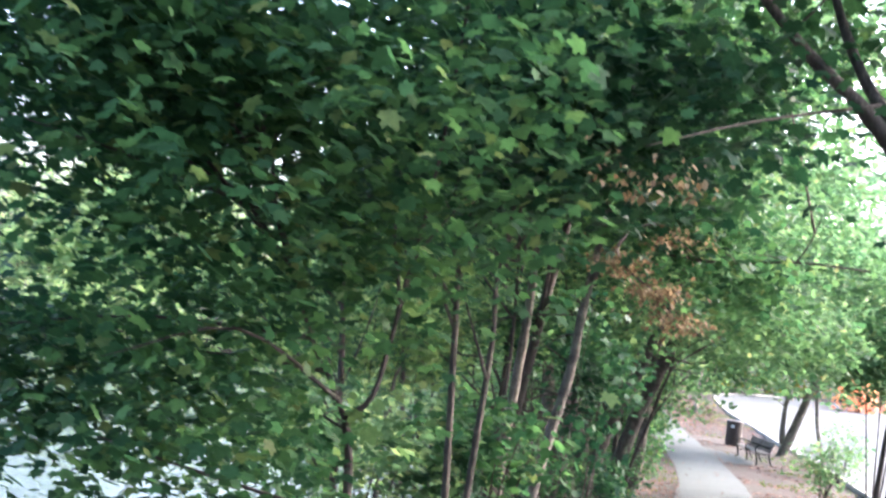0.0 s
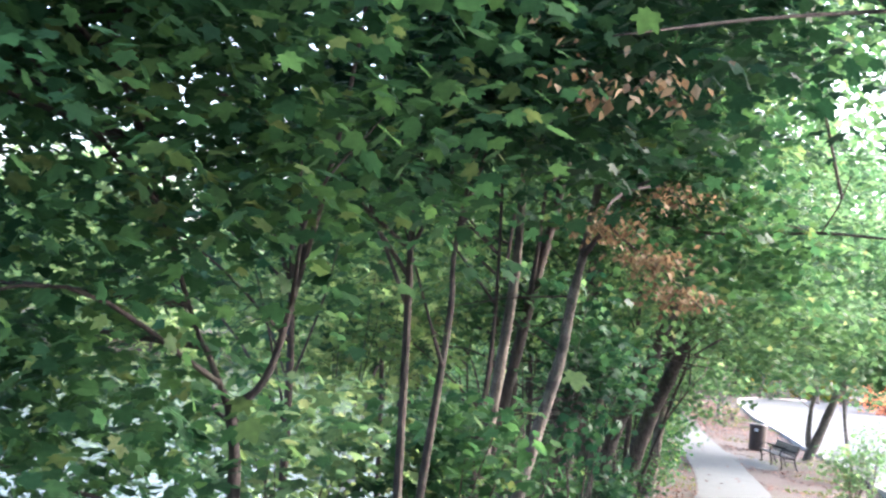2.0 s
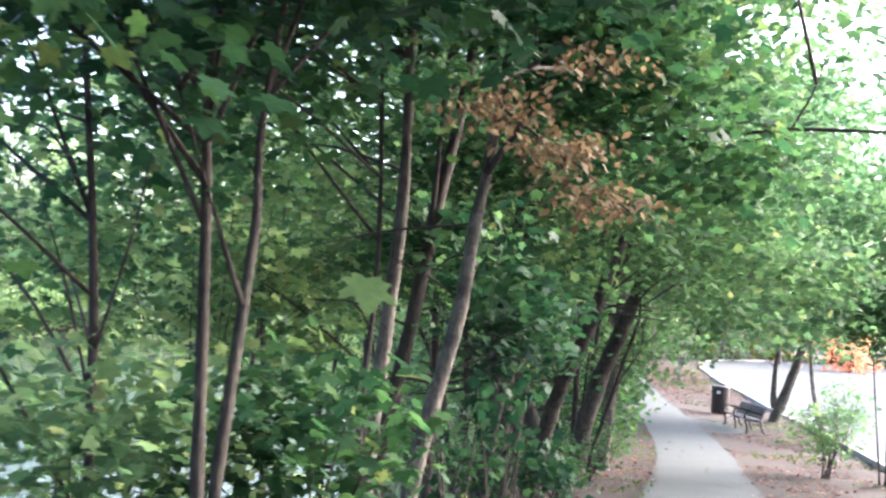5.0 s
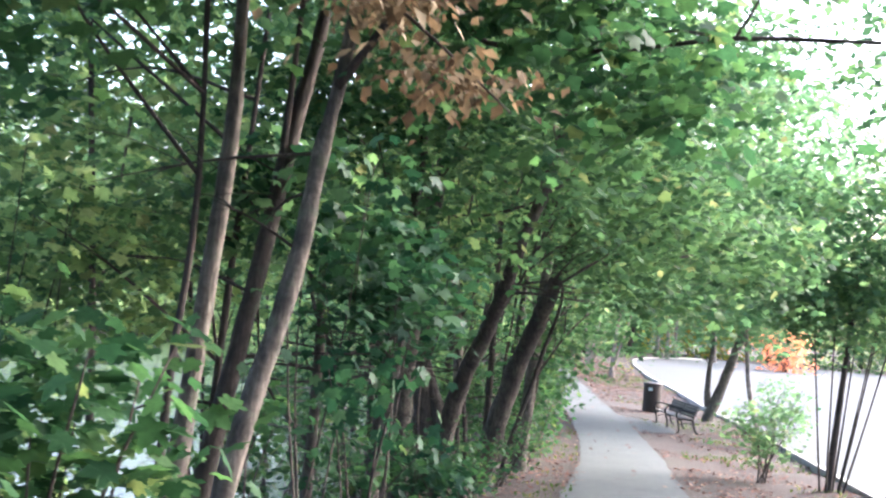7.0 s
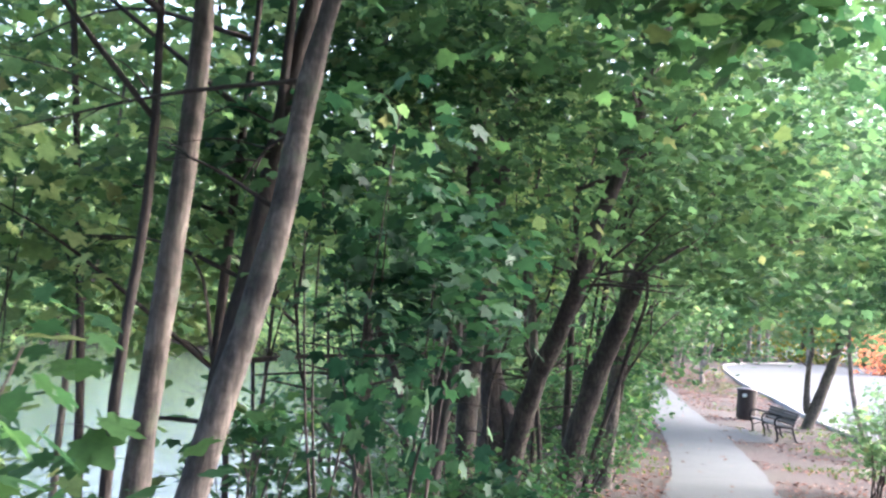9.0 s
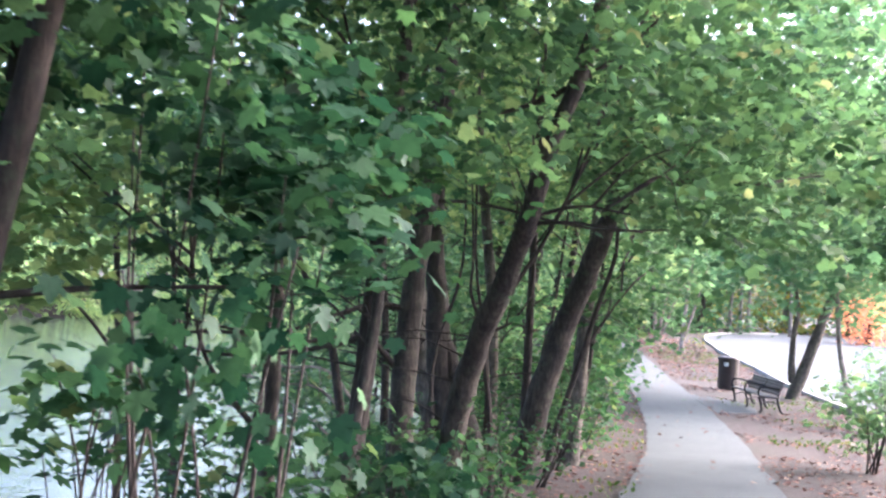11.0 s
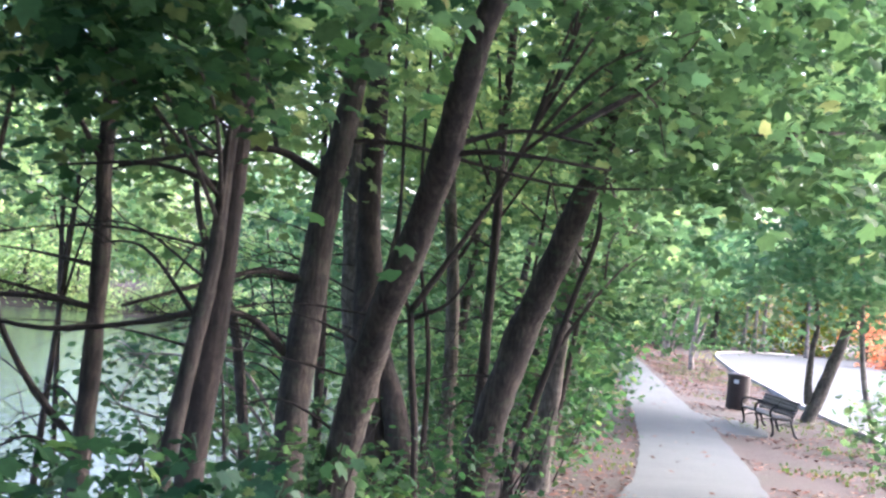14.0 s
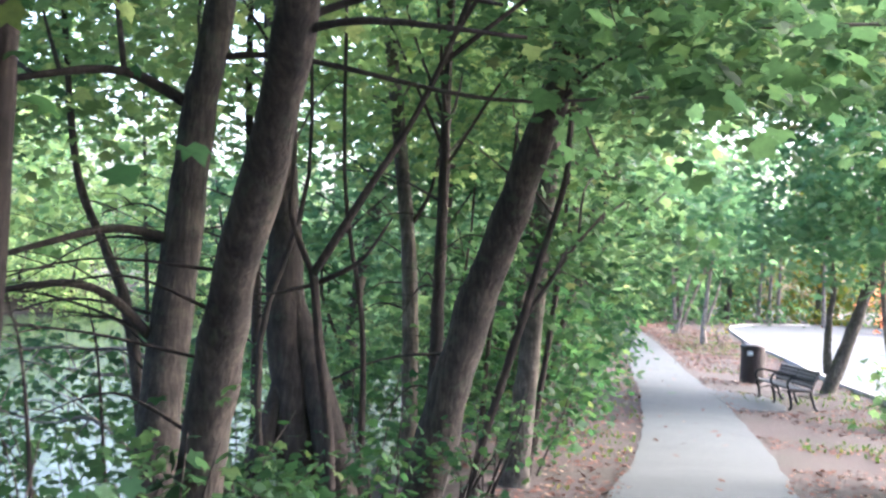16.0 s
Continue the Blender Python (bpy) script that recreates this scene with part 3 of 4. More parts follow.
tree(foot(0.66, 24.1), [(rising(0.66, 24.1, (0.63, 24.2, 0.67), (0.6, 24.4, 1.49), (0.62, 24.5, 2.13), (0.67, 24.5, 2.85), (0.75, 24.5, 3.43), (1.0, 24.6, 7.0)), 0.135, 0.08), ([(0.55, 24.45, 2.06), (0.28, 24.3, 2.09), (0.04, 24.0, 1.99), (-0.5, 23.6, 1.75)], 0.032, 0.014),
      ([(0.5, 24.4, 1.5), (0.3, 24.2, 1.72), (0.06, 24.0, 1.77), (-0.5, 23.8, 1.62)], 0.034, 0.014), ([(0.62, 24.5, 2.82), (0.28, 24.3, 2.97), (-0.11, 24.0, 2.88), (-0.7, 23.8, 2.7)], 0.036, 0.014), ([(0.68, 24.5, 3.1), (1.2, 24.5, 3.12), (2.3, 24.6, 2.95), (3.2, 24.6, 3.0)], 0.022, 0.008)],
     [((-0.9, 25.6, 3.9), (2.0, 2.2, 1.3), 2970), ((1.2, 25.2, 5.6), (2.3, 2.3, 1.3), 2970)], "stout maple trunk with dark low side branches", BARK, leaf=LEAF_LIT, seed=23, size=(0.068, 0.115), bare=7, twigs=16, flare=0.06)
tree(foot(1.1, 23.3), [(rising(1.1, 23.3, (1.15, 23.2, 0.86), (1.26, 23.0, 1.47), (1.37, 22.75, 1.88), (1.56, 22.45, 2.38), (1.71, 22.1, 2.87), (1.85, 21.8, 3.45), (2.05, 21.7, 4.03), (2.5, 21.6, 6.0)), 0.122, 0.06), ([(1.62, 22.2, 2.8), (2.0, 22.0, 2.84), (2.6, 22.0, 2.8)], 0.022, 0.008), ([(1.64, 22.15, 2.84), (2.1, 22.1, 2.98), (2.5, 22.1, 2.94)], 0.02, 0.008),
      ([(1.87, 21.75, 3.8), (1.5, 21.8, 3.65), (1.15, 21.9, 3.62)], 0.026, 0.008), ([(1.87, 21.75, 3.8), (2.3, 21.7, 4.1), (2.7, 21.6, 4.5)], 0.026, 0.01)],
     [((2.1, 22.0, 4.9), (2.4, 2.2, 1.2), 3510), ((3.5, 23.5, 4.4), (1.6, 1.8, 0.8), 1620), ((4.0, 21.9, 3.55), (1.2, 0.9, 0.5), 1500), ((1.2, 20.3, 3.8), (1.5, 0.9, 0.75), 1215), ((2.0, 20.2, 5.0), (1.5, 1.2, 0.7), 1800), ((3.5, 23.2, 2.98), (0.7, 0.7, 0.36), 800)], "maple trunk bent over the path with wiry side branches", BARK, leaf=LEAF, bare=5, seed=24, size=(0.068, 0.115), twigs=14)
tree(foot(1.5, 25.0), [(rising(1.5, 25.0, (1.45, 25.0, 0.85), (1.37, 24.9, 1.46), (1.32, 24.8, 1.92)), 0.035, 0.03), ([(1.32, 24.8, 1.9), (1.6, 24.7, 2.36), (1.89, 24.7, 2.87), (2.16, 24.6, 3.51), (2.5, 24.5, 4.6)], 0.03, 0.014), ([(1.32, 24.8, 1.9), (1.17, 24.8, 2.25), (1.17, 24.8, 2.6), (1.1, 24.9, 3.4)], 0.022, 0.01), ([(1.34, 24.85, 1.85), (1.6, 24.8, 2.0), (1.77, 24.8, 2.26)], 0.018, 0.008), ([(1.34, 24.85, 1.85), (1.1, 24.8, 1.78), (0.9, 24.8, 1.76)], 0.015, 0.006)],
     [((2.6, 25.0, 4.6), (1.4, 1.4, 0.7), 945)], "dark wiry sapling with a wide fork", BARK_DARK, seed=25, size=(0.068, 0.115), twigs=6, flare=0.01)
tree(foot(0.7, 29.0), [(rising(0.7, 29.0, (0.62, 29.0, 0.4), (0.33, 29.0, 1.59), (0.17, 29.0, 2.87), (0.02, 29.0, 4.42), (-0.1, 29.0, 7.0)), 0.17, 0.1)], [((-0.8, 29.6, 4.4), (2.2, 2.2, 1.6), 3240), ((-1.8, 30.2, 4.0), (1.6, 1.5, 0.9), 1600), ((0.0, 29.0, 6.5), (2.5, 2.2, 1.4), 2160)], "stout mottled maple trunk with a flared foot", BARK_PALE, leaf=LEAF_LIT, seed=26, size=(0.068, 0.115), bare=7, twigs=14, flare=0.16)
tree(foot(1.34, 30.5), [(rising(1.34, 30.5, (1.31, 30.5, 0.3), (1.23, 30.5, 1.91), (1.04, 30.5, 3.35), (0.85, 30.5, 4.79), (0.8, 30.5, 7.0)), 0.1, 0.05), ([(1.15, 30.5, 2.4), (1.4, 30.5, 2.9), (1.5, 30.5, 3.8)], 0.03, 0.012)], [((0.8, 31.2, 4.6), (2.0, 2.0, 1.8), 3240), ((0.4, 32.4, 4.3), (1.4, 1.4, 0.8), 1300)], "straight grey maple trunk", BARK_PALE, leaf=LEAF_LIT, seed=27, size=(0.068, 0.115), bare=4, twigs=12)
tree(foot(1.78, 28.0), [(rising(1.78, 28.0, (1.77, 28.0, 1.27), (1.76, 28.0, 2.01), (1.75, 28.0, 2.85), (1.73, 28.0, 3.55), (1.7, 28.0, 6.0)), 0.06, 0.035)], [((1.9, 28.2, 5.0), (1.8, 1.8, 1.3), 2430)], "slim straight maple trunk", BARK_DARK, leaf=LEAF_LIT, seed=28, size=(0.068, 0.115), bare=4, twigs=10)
# its high canopy over the path is unseen, added to darken the foreground
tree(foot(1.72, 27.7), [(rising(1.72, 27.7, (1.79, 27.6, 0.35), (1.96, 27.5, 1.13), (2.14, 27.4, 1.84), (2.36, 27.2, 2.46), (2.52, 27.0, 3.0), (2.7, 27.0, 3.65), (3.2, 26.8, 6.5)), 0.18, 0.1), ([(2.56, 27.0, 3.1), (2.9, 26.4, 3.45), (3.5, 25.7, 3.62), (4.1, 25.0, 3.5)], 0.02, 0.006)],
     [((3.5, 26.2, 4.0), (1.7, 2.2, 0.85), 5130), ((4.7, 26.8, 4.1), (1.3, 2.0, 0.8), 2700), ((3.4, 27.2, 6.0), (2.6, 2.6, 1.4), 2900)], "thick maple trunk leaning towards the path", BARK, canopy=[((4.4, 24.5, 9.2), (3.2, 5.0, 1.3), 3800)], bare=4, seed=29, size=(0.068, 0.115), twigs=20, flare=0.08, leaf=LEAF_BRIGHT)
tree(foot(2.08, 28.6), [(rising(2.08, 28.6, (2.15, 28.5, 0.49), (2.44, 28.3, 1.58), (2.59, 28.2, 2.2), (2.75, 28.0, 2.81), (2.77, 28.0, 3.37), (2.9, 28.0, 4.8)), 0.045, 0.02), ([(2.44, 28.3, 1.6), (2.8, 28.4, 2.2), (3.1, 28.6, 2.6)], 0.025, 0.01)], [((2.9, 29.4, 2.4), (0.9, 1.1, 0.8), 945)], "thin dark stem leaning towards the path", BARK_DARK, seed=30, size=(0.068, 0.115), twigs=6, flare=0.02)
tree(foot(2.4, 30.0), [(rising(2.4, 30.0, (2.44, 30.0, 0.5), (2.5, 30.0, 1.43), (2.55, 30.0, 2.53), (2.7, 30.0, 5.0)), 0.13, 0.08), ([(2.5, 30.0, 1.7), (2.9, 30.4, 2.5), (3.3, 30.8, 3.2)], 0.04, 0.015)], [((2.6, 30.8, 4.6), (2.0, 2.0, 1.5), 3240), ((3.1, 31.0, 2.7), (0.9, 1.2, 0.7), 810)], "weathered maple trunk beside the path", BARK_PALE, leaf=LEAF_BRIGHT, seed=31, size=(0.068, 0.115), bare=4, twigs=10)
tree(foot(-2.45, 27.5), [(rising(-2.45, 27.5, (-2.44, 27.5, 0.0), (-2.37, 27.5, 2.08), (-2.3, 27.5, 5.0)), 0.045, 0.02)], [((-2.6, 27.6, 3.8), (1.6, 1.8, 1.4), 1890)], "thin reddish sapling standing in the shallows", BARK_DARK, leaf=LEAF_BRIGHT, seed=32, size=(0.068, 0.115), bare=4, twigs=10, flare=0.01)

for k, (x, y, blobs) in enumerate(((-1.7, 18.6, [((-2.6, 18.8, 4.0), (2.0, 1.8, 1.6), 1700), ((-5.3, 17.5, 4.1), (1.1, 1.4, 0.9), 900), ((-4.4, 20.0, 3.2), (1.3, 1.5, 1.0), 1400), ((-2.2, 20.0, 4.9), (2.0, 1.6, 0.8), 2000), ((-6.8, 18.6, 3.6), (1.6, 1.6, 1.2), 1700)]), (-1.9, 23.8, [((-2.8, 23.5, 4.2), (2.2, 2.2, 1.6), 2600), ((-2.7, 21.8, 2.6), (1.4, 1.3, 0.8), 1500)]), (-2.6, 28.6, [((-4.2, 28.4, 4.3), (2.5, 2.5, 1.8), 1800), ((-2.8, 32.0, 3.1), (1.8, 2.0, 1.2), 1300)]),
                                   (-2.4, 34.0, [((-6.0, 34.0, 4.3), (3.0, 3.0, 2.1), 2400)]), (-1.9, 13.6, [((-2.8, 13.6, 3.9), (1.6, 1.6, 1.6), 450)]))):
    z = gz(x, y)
    tree(foot(x, y), [(rising(x, y, (x - 0.05, y, z + 1.6), (x - 0.2, y + 0.1, z + 3.2), (x - 0.6, y, 6.2)), 0.05, 0.02)], blobs, "slender maple leaning out over the pond", BARK_DARK, leaf=LEAF_SHADED if k == 4 else LEAF_LIT, seed=140 + k, twigs=12, flare=0.02, canopy=())

# unseen trees added behind and beside the start to shade near leaves and path
for k, (x, y, lean) in enumerate(((-2.3, -2.6, 1.3), (-2.7, -8.0, 1.6), (-3.6, -14.5, 1.0), (3.3, 1.2, -0.9), (2.9, -5.2, -1.1), (1.6, -12.5, -1.0))):
    tree(foot(x, y), [(rising(x, y, (x + 0.15 * lean, y, 4.0), (x + 0.5 * lean, y + 0.1, 6.0), (x + lean, y, 9.0)), 0.14, 0.06), ([(x + 0.3 * lean, y, 5.0), (x + lean, y + 0.6, 6.2), (x + 2 * lean, y + 1.0, 7.2)], 0.06, 0.02)],
         [((x + 0.4 * lean, y, 5.6), (2.3, 2.2, 1.0), 1500)], "unseen maple added to shade the near leaves", BARK, leaf=LEAF_SHADED, seed=160 + k, twigs=8, size=(0.1, 0.16), canopy=[((x + lean, y, 7.6), (3.6, 3.4, 1.7), 2600)])

# thin stems and dead sticks between the larger trunks
for points, r, label in ((((0.6, 22.8, 0.6), (0.45, 22.8, 1.33), (0.34, 22.8, 1.72)), 0.013, "thin dark stick on the bank"), (((0.33, 24.5, 0.5), (0.18, 24.5, 1.27), (0.09, 24.5, 1.65)), 0.013, "thin dark stick on the bank"),
                         (((-0.15, 27.0, 0.3), (-0.46, 27.0, 1.34), (-0.7, 27.0, 1.98), (-0.99, 27.0, 2.62), (-1.2, 27.0, 4.0)), 0.06, "dark stem leaning out over the water"),
                         (((2.5, 33.0, 0.0), (2.82, 33.0, 1.63), (3.24, 33.0, 3.07), (3.6, 33.0, 4.6)), 0.05, "slim stem leaning towards the path"), (((2.5, 31.0, 0.1), (2.71, 31.0, 1.89), (2.77, 31.0, 3.01), (2.8, 31.0, 5.0)), 0.04, "slim upright stem"),
                         (((2.5, 35.0, 0.3), (2.77, 35.0, 1.29), (3.23, 35.0, 2.46), (4.08, 35.0, 3.34)), 0.04, "slim stem arching over the path"), (((1.36, 27.0, 0.2), (1.34, 27.0, 0.78), (1.29, 27.0, 1.62), (1.09, 27.0, 2.72), (1.0, 27.0, 5.0)), 0.035, "thin dark stem between trunks"),
                         (((-0.1, 30.0, 0.0), (-0.21, 30.0, 1.49), (-0.42, 30.0, 3.5), (-0.5, 30.0, 5.5)), 0.07, "dark stem near the water"), (((-2.1, 19.0, 1.2), (-2.05, 19.0, 1.9), (-1.9, 19.0, 2.6), (-1.8, 19.0, 4.0)), 0.035, "pale bare stem near the water"),
                         (((0.9, 26.0, 0.2), (0.75, 26.0, 1.4), (1.0, 26.1, 2.6), (0.9, 26.0, 4.4)), 0.03, "thin dark stem between trunks"), (((2.0, 30.9, 0.1), (2.05, 30.9, 1.5), (2.2, 30.9, 3.4), (2.3, 31.0, 5.2)), 0.035, "thin dark stem between trunks")):
    x, y = points[0][:2]
    base = (x, y, min(gz(x, y) - 0.05, points[0][2]))
    tree(base, [([base, *points[1:]], r, r * 0.35)], [], label + " with peeling bark" if len(label.split()) < 4 else label, BARK_PALE if "pale" in label else BARK_DARK, twigs=0, flare=0.0, canopy=(), group="thin bank stems", category="sapling", name="sapling", seed=int(y * 10))

# bleached dead boughs reaching out from the bank low over the water
for k, (y, line) in enumerate(((28.0, ((0.35, 0.75), (-0.5, 1.05), (-1.2, 1.18), (-1.9, 1.14))), (28.6, ((0.3, 0.55), (-0.7, 0.8), (-1.4, 0.92), (-2.0, 1.0))), (27.4, ((0.2, 0.3), (-0.7, 0.62), (-1.3, 0.6), (-1.8, 0.7))))):
    base = foot(line[0][0], y, 0.03)
    bough = root("dead_bough", base, "bleached bare bough leaning out over the pond", "branch", "dead boughs over the water")
    points = [base] + [(x, y + 0.15 * math.sin(3 * x), z) for x, z in line[1:]]
    bm = bmesh.new()
    tube(bm, points, 0.026, 0.008, 6, 5)
    part("limb", bm, BARK_WHITE, bough, "", True)
    rb = random.Random(700 + k)
    for _ in range(6):
        p = spline(points, 5)[rb.randrange(5, 15)]
        q = p + Vector((rb.uniform(-0.5, 0.1), rb.uniform(-0.2, 0.2), rb.uniform(-0.35, 0.3)))
        bm = bmesh.new()
        tube(bm, [p, p.lerp(q, 0.5) + Vector((0, 0, 0.04)), q], 0.009, 0.003, 5, 4)
        part("twig", bm, BARK_WHITE, bough, "", True)

tree(foot(0.95, 26.8), [(rising(0.95, 26.8, (0.93, 26.8, 0.45), (0.84, 26.8, 1.0), (0.74, 26.8, 1.66), (0.68, 26.9, 2.26), (0.6, 27.0, 2.98), (0.5, 27.0, 5.5)), 0.19, 0.09), ([foot(1.28, 26.7), (1.2, 26.7, 0.5), (1.05, 26.75, 1.05), (0.84, 26.8, 1.6), (0.72, 26.85, 2.1)], 0.16, 0.07), ([foot(0.62, 26.6), (0.66, 26.65, 0.5), (0.74, 26.75, 1.1)], 0.12, 0.06)], [((0.4, 27.2, 5.2), (1.8, 1.8, 1.2), 1215)], "dark rotting trunk with a wide flared foot", BARK_DARK, bare=6, seed=33, size=(0.068, 0.115), twigs=6, flare=0.22)
rng0 = random.Random(77)
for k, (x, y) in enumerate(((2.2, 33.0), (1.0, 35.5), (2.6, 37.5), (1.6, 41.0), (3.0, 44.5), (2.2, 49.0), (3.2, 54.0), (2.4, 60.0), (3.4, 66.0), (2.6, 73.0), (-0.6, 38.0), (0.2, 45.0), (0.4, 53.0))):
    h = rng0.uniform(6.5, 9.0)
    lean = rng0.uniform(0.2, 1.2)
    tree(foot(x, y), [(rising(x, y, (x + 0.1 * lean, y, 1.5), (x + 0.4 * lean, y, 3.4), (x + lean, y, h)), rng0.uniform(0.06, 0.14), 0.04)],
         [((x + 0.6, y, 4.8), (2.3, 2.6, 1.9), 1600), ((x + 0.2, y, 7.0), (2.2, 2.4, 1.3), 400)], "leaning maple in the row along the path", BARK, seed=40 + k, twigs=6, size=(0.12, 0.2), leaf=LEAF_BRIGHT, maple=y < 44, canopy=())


for k in range(13):
    x, y = rng0.uniform(-4.5, 1.2), rng0.uniform(33, 54)
    h = rng0.uniform(4.0, 6.0)
    g0 = max(gz(x, y), WATER_Z - 0.2)
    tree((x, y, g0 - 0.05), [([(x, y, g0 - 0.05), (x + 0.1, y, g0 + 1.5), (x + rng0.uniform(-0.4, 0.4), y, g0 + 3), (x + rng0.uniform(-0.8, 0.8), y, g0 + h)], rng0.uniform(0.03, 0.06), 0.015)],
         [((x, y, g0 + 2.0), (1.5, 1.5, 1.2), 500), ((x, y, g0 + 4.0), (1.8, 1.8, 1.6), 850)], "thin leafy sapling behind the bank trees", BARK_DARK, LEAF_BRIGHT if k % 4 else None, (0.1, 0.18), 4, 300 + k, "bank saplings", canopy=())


# ---- shrubs ----
def shrub(x, y, z, radii, count, label, seed, leaf=None, stems=7, size=(0.065, 0.12), group="bank undergrowth", droop=0.35):
    base = foot(x, y, 0.03)
    s = root("shrub", base, label, "shrub", group)
    rng = random.Random(seed)
    for _ in range(stems):
        bm = bmesh.new()
        a = rng.uniform(0, 6.28)
        r = rng.uniform(0.3, 0.9)
        tip = Vector((x + math.cos(a) * radii[0] * r, y + math.sin(a) * radii[1] * r, z + rng.uniform(-0.2, 0.9) * radii[2]))
        b = Vector(base) + Vector((rng.uniform(-0.1, 0.1), rng.uniform(-0.1, 0.1), 0))
        tube(bm, [b, b.lerp(tip, 0.5) + Vector((rng.uniform(-0.1, 0.1), rng.uniform(-0.1, 0.1), 0.1)), tip], rng.uniform(0.008, 0.016), 0.004, 5, 4)
        part("stem", bm, BARK_DARK, s, "", True)
    crown(s, [((x, y, z), radii, count)], leaf, size, "fine" if y < 21 else y < 41, seed, "foliage", base, 7, 0.16, droop)
    return s


shrub(-1.7, 12.6, 1.75, (1.3, 1.2, 0.75), 1200, "broad-leaved green shrub low on the bank", 60, LEAF_BRIGHT)
shrub(-2.2, 15.0, 1.6, (1.4, 1.2, 0.9), 1300, "broad-leaved shrub low on the bank in backlit yellow-green", 61, LEAF_LIT)
shrub(-0.9, 24.2, 0.3, (0.9, 1.1, 0.55), 700, "leafy maple seedlings low on the bank", 62, LEAF_SHADED)
shrub(-1.6, 30.0, 0.6, (1.6, 2.5, 0.9), 1600, "leafy undergrowth near the water", 63)
shrub(0.5, 26.2, 0.35, (0.6, 0.6, 0.35), 260, "leafy maple seedlings between the trunks", 64)
shrub(1.3, 31.5, 0.9, (1.0, 1.5, 0.9), 1300, "leafy undergrowth between the trunks", 65)
shrub(2.4, 32.2, 1.2, (0.9, 1.4, 1.2), 1500, "green maple bush overhanging the path edge", 66, LEAF_SHADED)
shrub(2.9, 36.0, 1.3, (1.0, 2.2, 1.3), 1900, "green maple bush overhanging the path edge", 67, LEAF_SHADED)
shrub(3.2, 41.5, 1.5, (1.0, 3.0, 1.6), 2000, "green maple bush overhanging the path edge", 68, LEAF_SHADED, 7, (0.1, 0.17))
shrub(3.5, 48.5, 1.6, (1.1, 3.5, 1.8), 2000, "green maple bush overhanging the path edge", 69, LEAF_SHADED, 7, (0.12, 0.2))
shrub(3.6, 57.0, 1.9, (1.3, 4.0, 1.9), 2000, "green maple bush overhanging the path edge", 70, LEAF_SHADED, 7, (0.14, 0.24))
shrub(0.55, 20.0, 0.9, (0.5, 0.6, 0.5), 260, "leafy maple seedling on the bank", 71, LEAF_SHADED)
shrub(0.72, 16.2, 2.0, (0.4, 0.4, 0.4), 110, "seedling with large drooping leaves in deep shade tone", 72, LEAF_DEEP_SHADE, 2, (0.065, 0.1), droop=1.9)
shrub(0.35, 17.2, 2.9, (0.8, 0.9, 0.45), 170, "tall seedling with large shade-toned leaves beside trunks", 76, LEAF_DEEP_SHADE, 2, (0.065, 0.1), droop=1.9)
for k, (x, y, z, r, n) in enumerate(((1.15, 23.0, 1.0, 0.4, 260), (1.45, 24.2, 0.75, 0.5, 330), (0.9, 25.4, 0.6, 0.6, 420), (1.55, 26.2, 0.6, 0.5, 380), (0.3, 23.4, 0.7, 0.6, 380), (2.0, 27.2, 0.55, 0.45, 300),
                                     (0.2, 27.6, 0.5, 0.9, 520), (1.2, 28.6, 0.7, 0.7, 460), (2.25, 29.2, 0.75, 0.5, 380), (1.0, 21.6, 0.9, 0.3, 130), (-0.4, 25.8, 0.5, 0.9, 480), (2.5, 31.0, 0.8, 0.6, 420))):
    shrub(x, y, z, (r, r * 1.2, 0.3 + 0.35 * r), int(n * 0.6), "leafy maple seedlings round the trunk feet", 500 + k, LEAF if k % 2 == 0 else LEAF_SHADED, 5, (0.045, 0.085))
shrub(-0.4, 12.8, 1.9, (0.75, 0.8, 0.6), 800, "shade-toned broad-leaved shrub low on the bank", 77, LEAF_SHADED)
shrub(-1.9, 16.6, 2.7, (1.2, 1.2, 0.9), 480, "tall shrub on the bank in backlit yellow-green", 78, LEAF_LIT)
shrub(0.25, 16.7, 3.3, (0.7, 0.6, 0.45), 330, "tall seedling with broad shade-toned hanging leaves", 82, LEAF_DEEP_SHADE, 2, (0.075, 0.12), droop=0.8)
shrub(0.75, 16.8, 2.65, (0.55, 0.5, 0.55), 700, "tall maple seedling with dense shade-toned leaves", 83, LEAF_DEEP_SHADE, 4, (0.06, 0.1))
shrub(1.05, 20.6, 1.02, (0.55, 0.5, 0.28), 380, "low shrub with broad blue-green leaves", 84, LEAF_DEEP_SHADE, 6, (0.055, 0.095), droop=0.8)
shrub(-0.5, 18.5, 1.55, (0.6, 0.6, 0.4), 200, "shade-toned broad-leaved shrub above the water", 79, LEAF_SHADED)
shrub(-0.9, 20.6, 1.0, (0.7, 0.7, 0.4), 200, "shade-toned broad-leaved shrub above the water", 81, LEAF_SHADED)
shrub(6.85, 31.4, 1.15, (0.75, 0.75, 0.75), 900, "grey-green shrub on the leaf-strewn verge", 73, LEAF_BRIGHT, 12, (0.06, 0.11), "verge shrubs")
shrub(9.0, 39.3, 1.0, (0.8, 0.8, 0.8), 700, "pale green shrub by the kerb", 74, LEAF_COOL, 9, (0.06, 0.11), "verge shrubs")
shrub(8.55, 66.0, 0.9, (0.5, 0.5, 0.5), 160, "thin pale shrub beside the path", 75, LEAF_GOLD, 6, (0.07, 0.12), "verge shrubs")

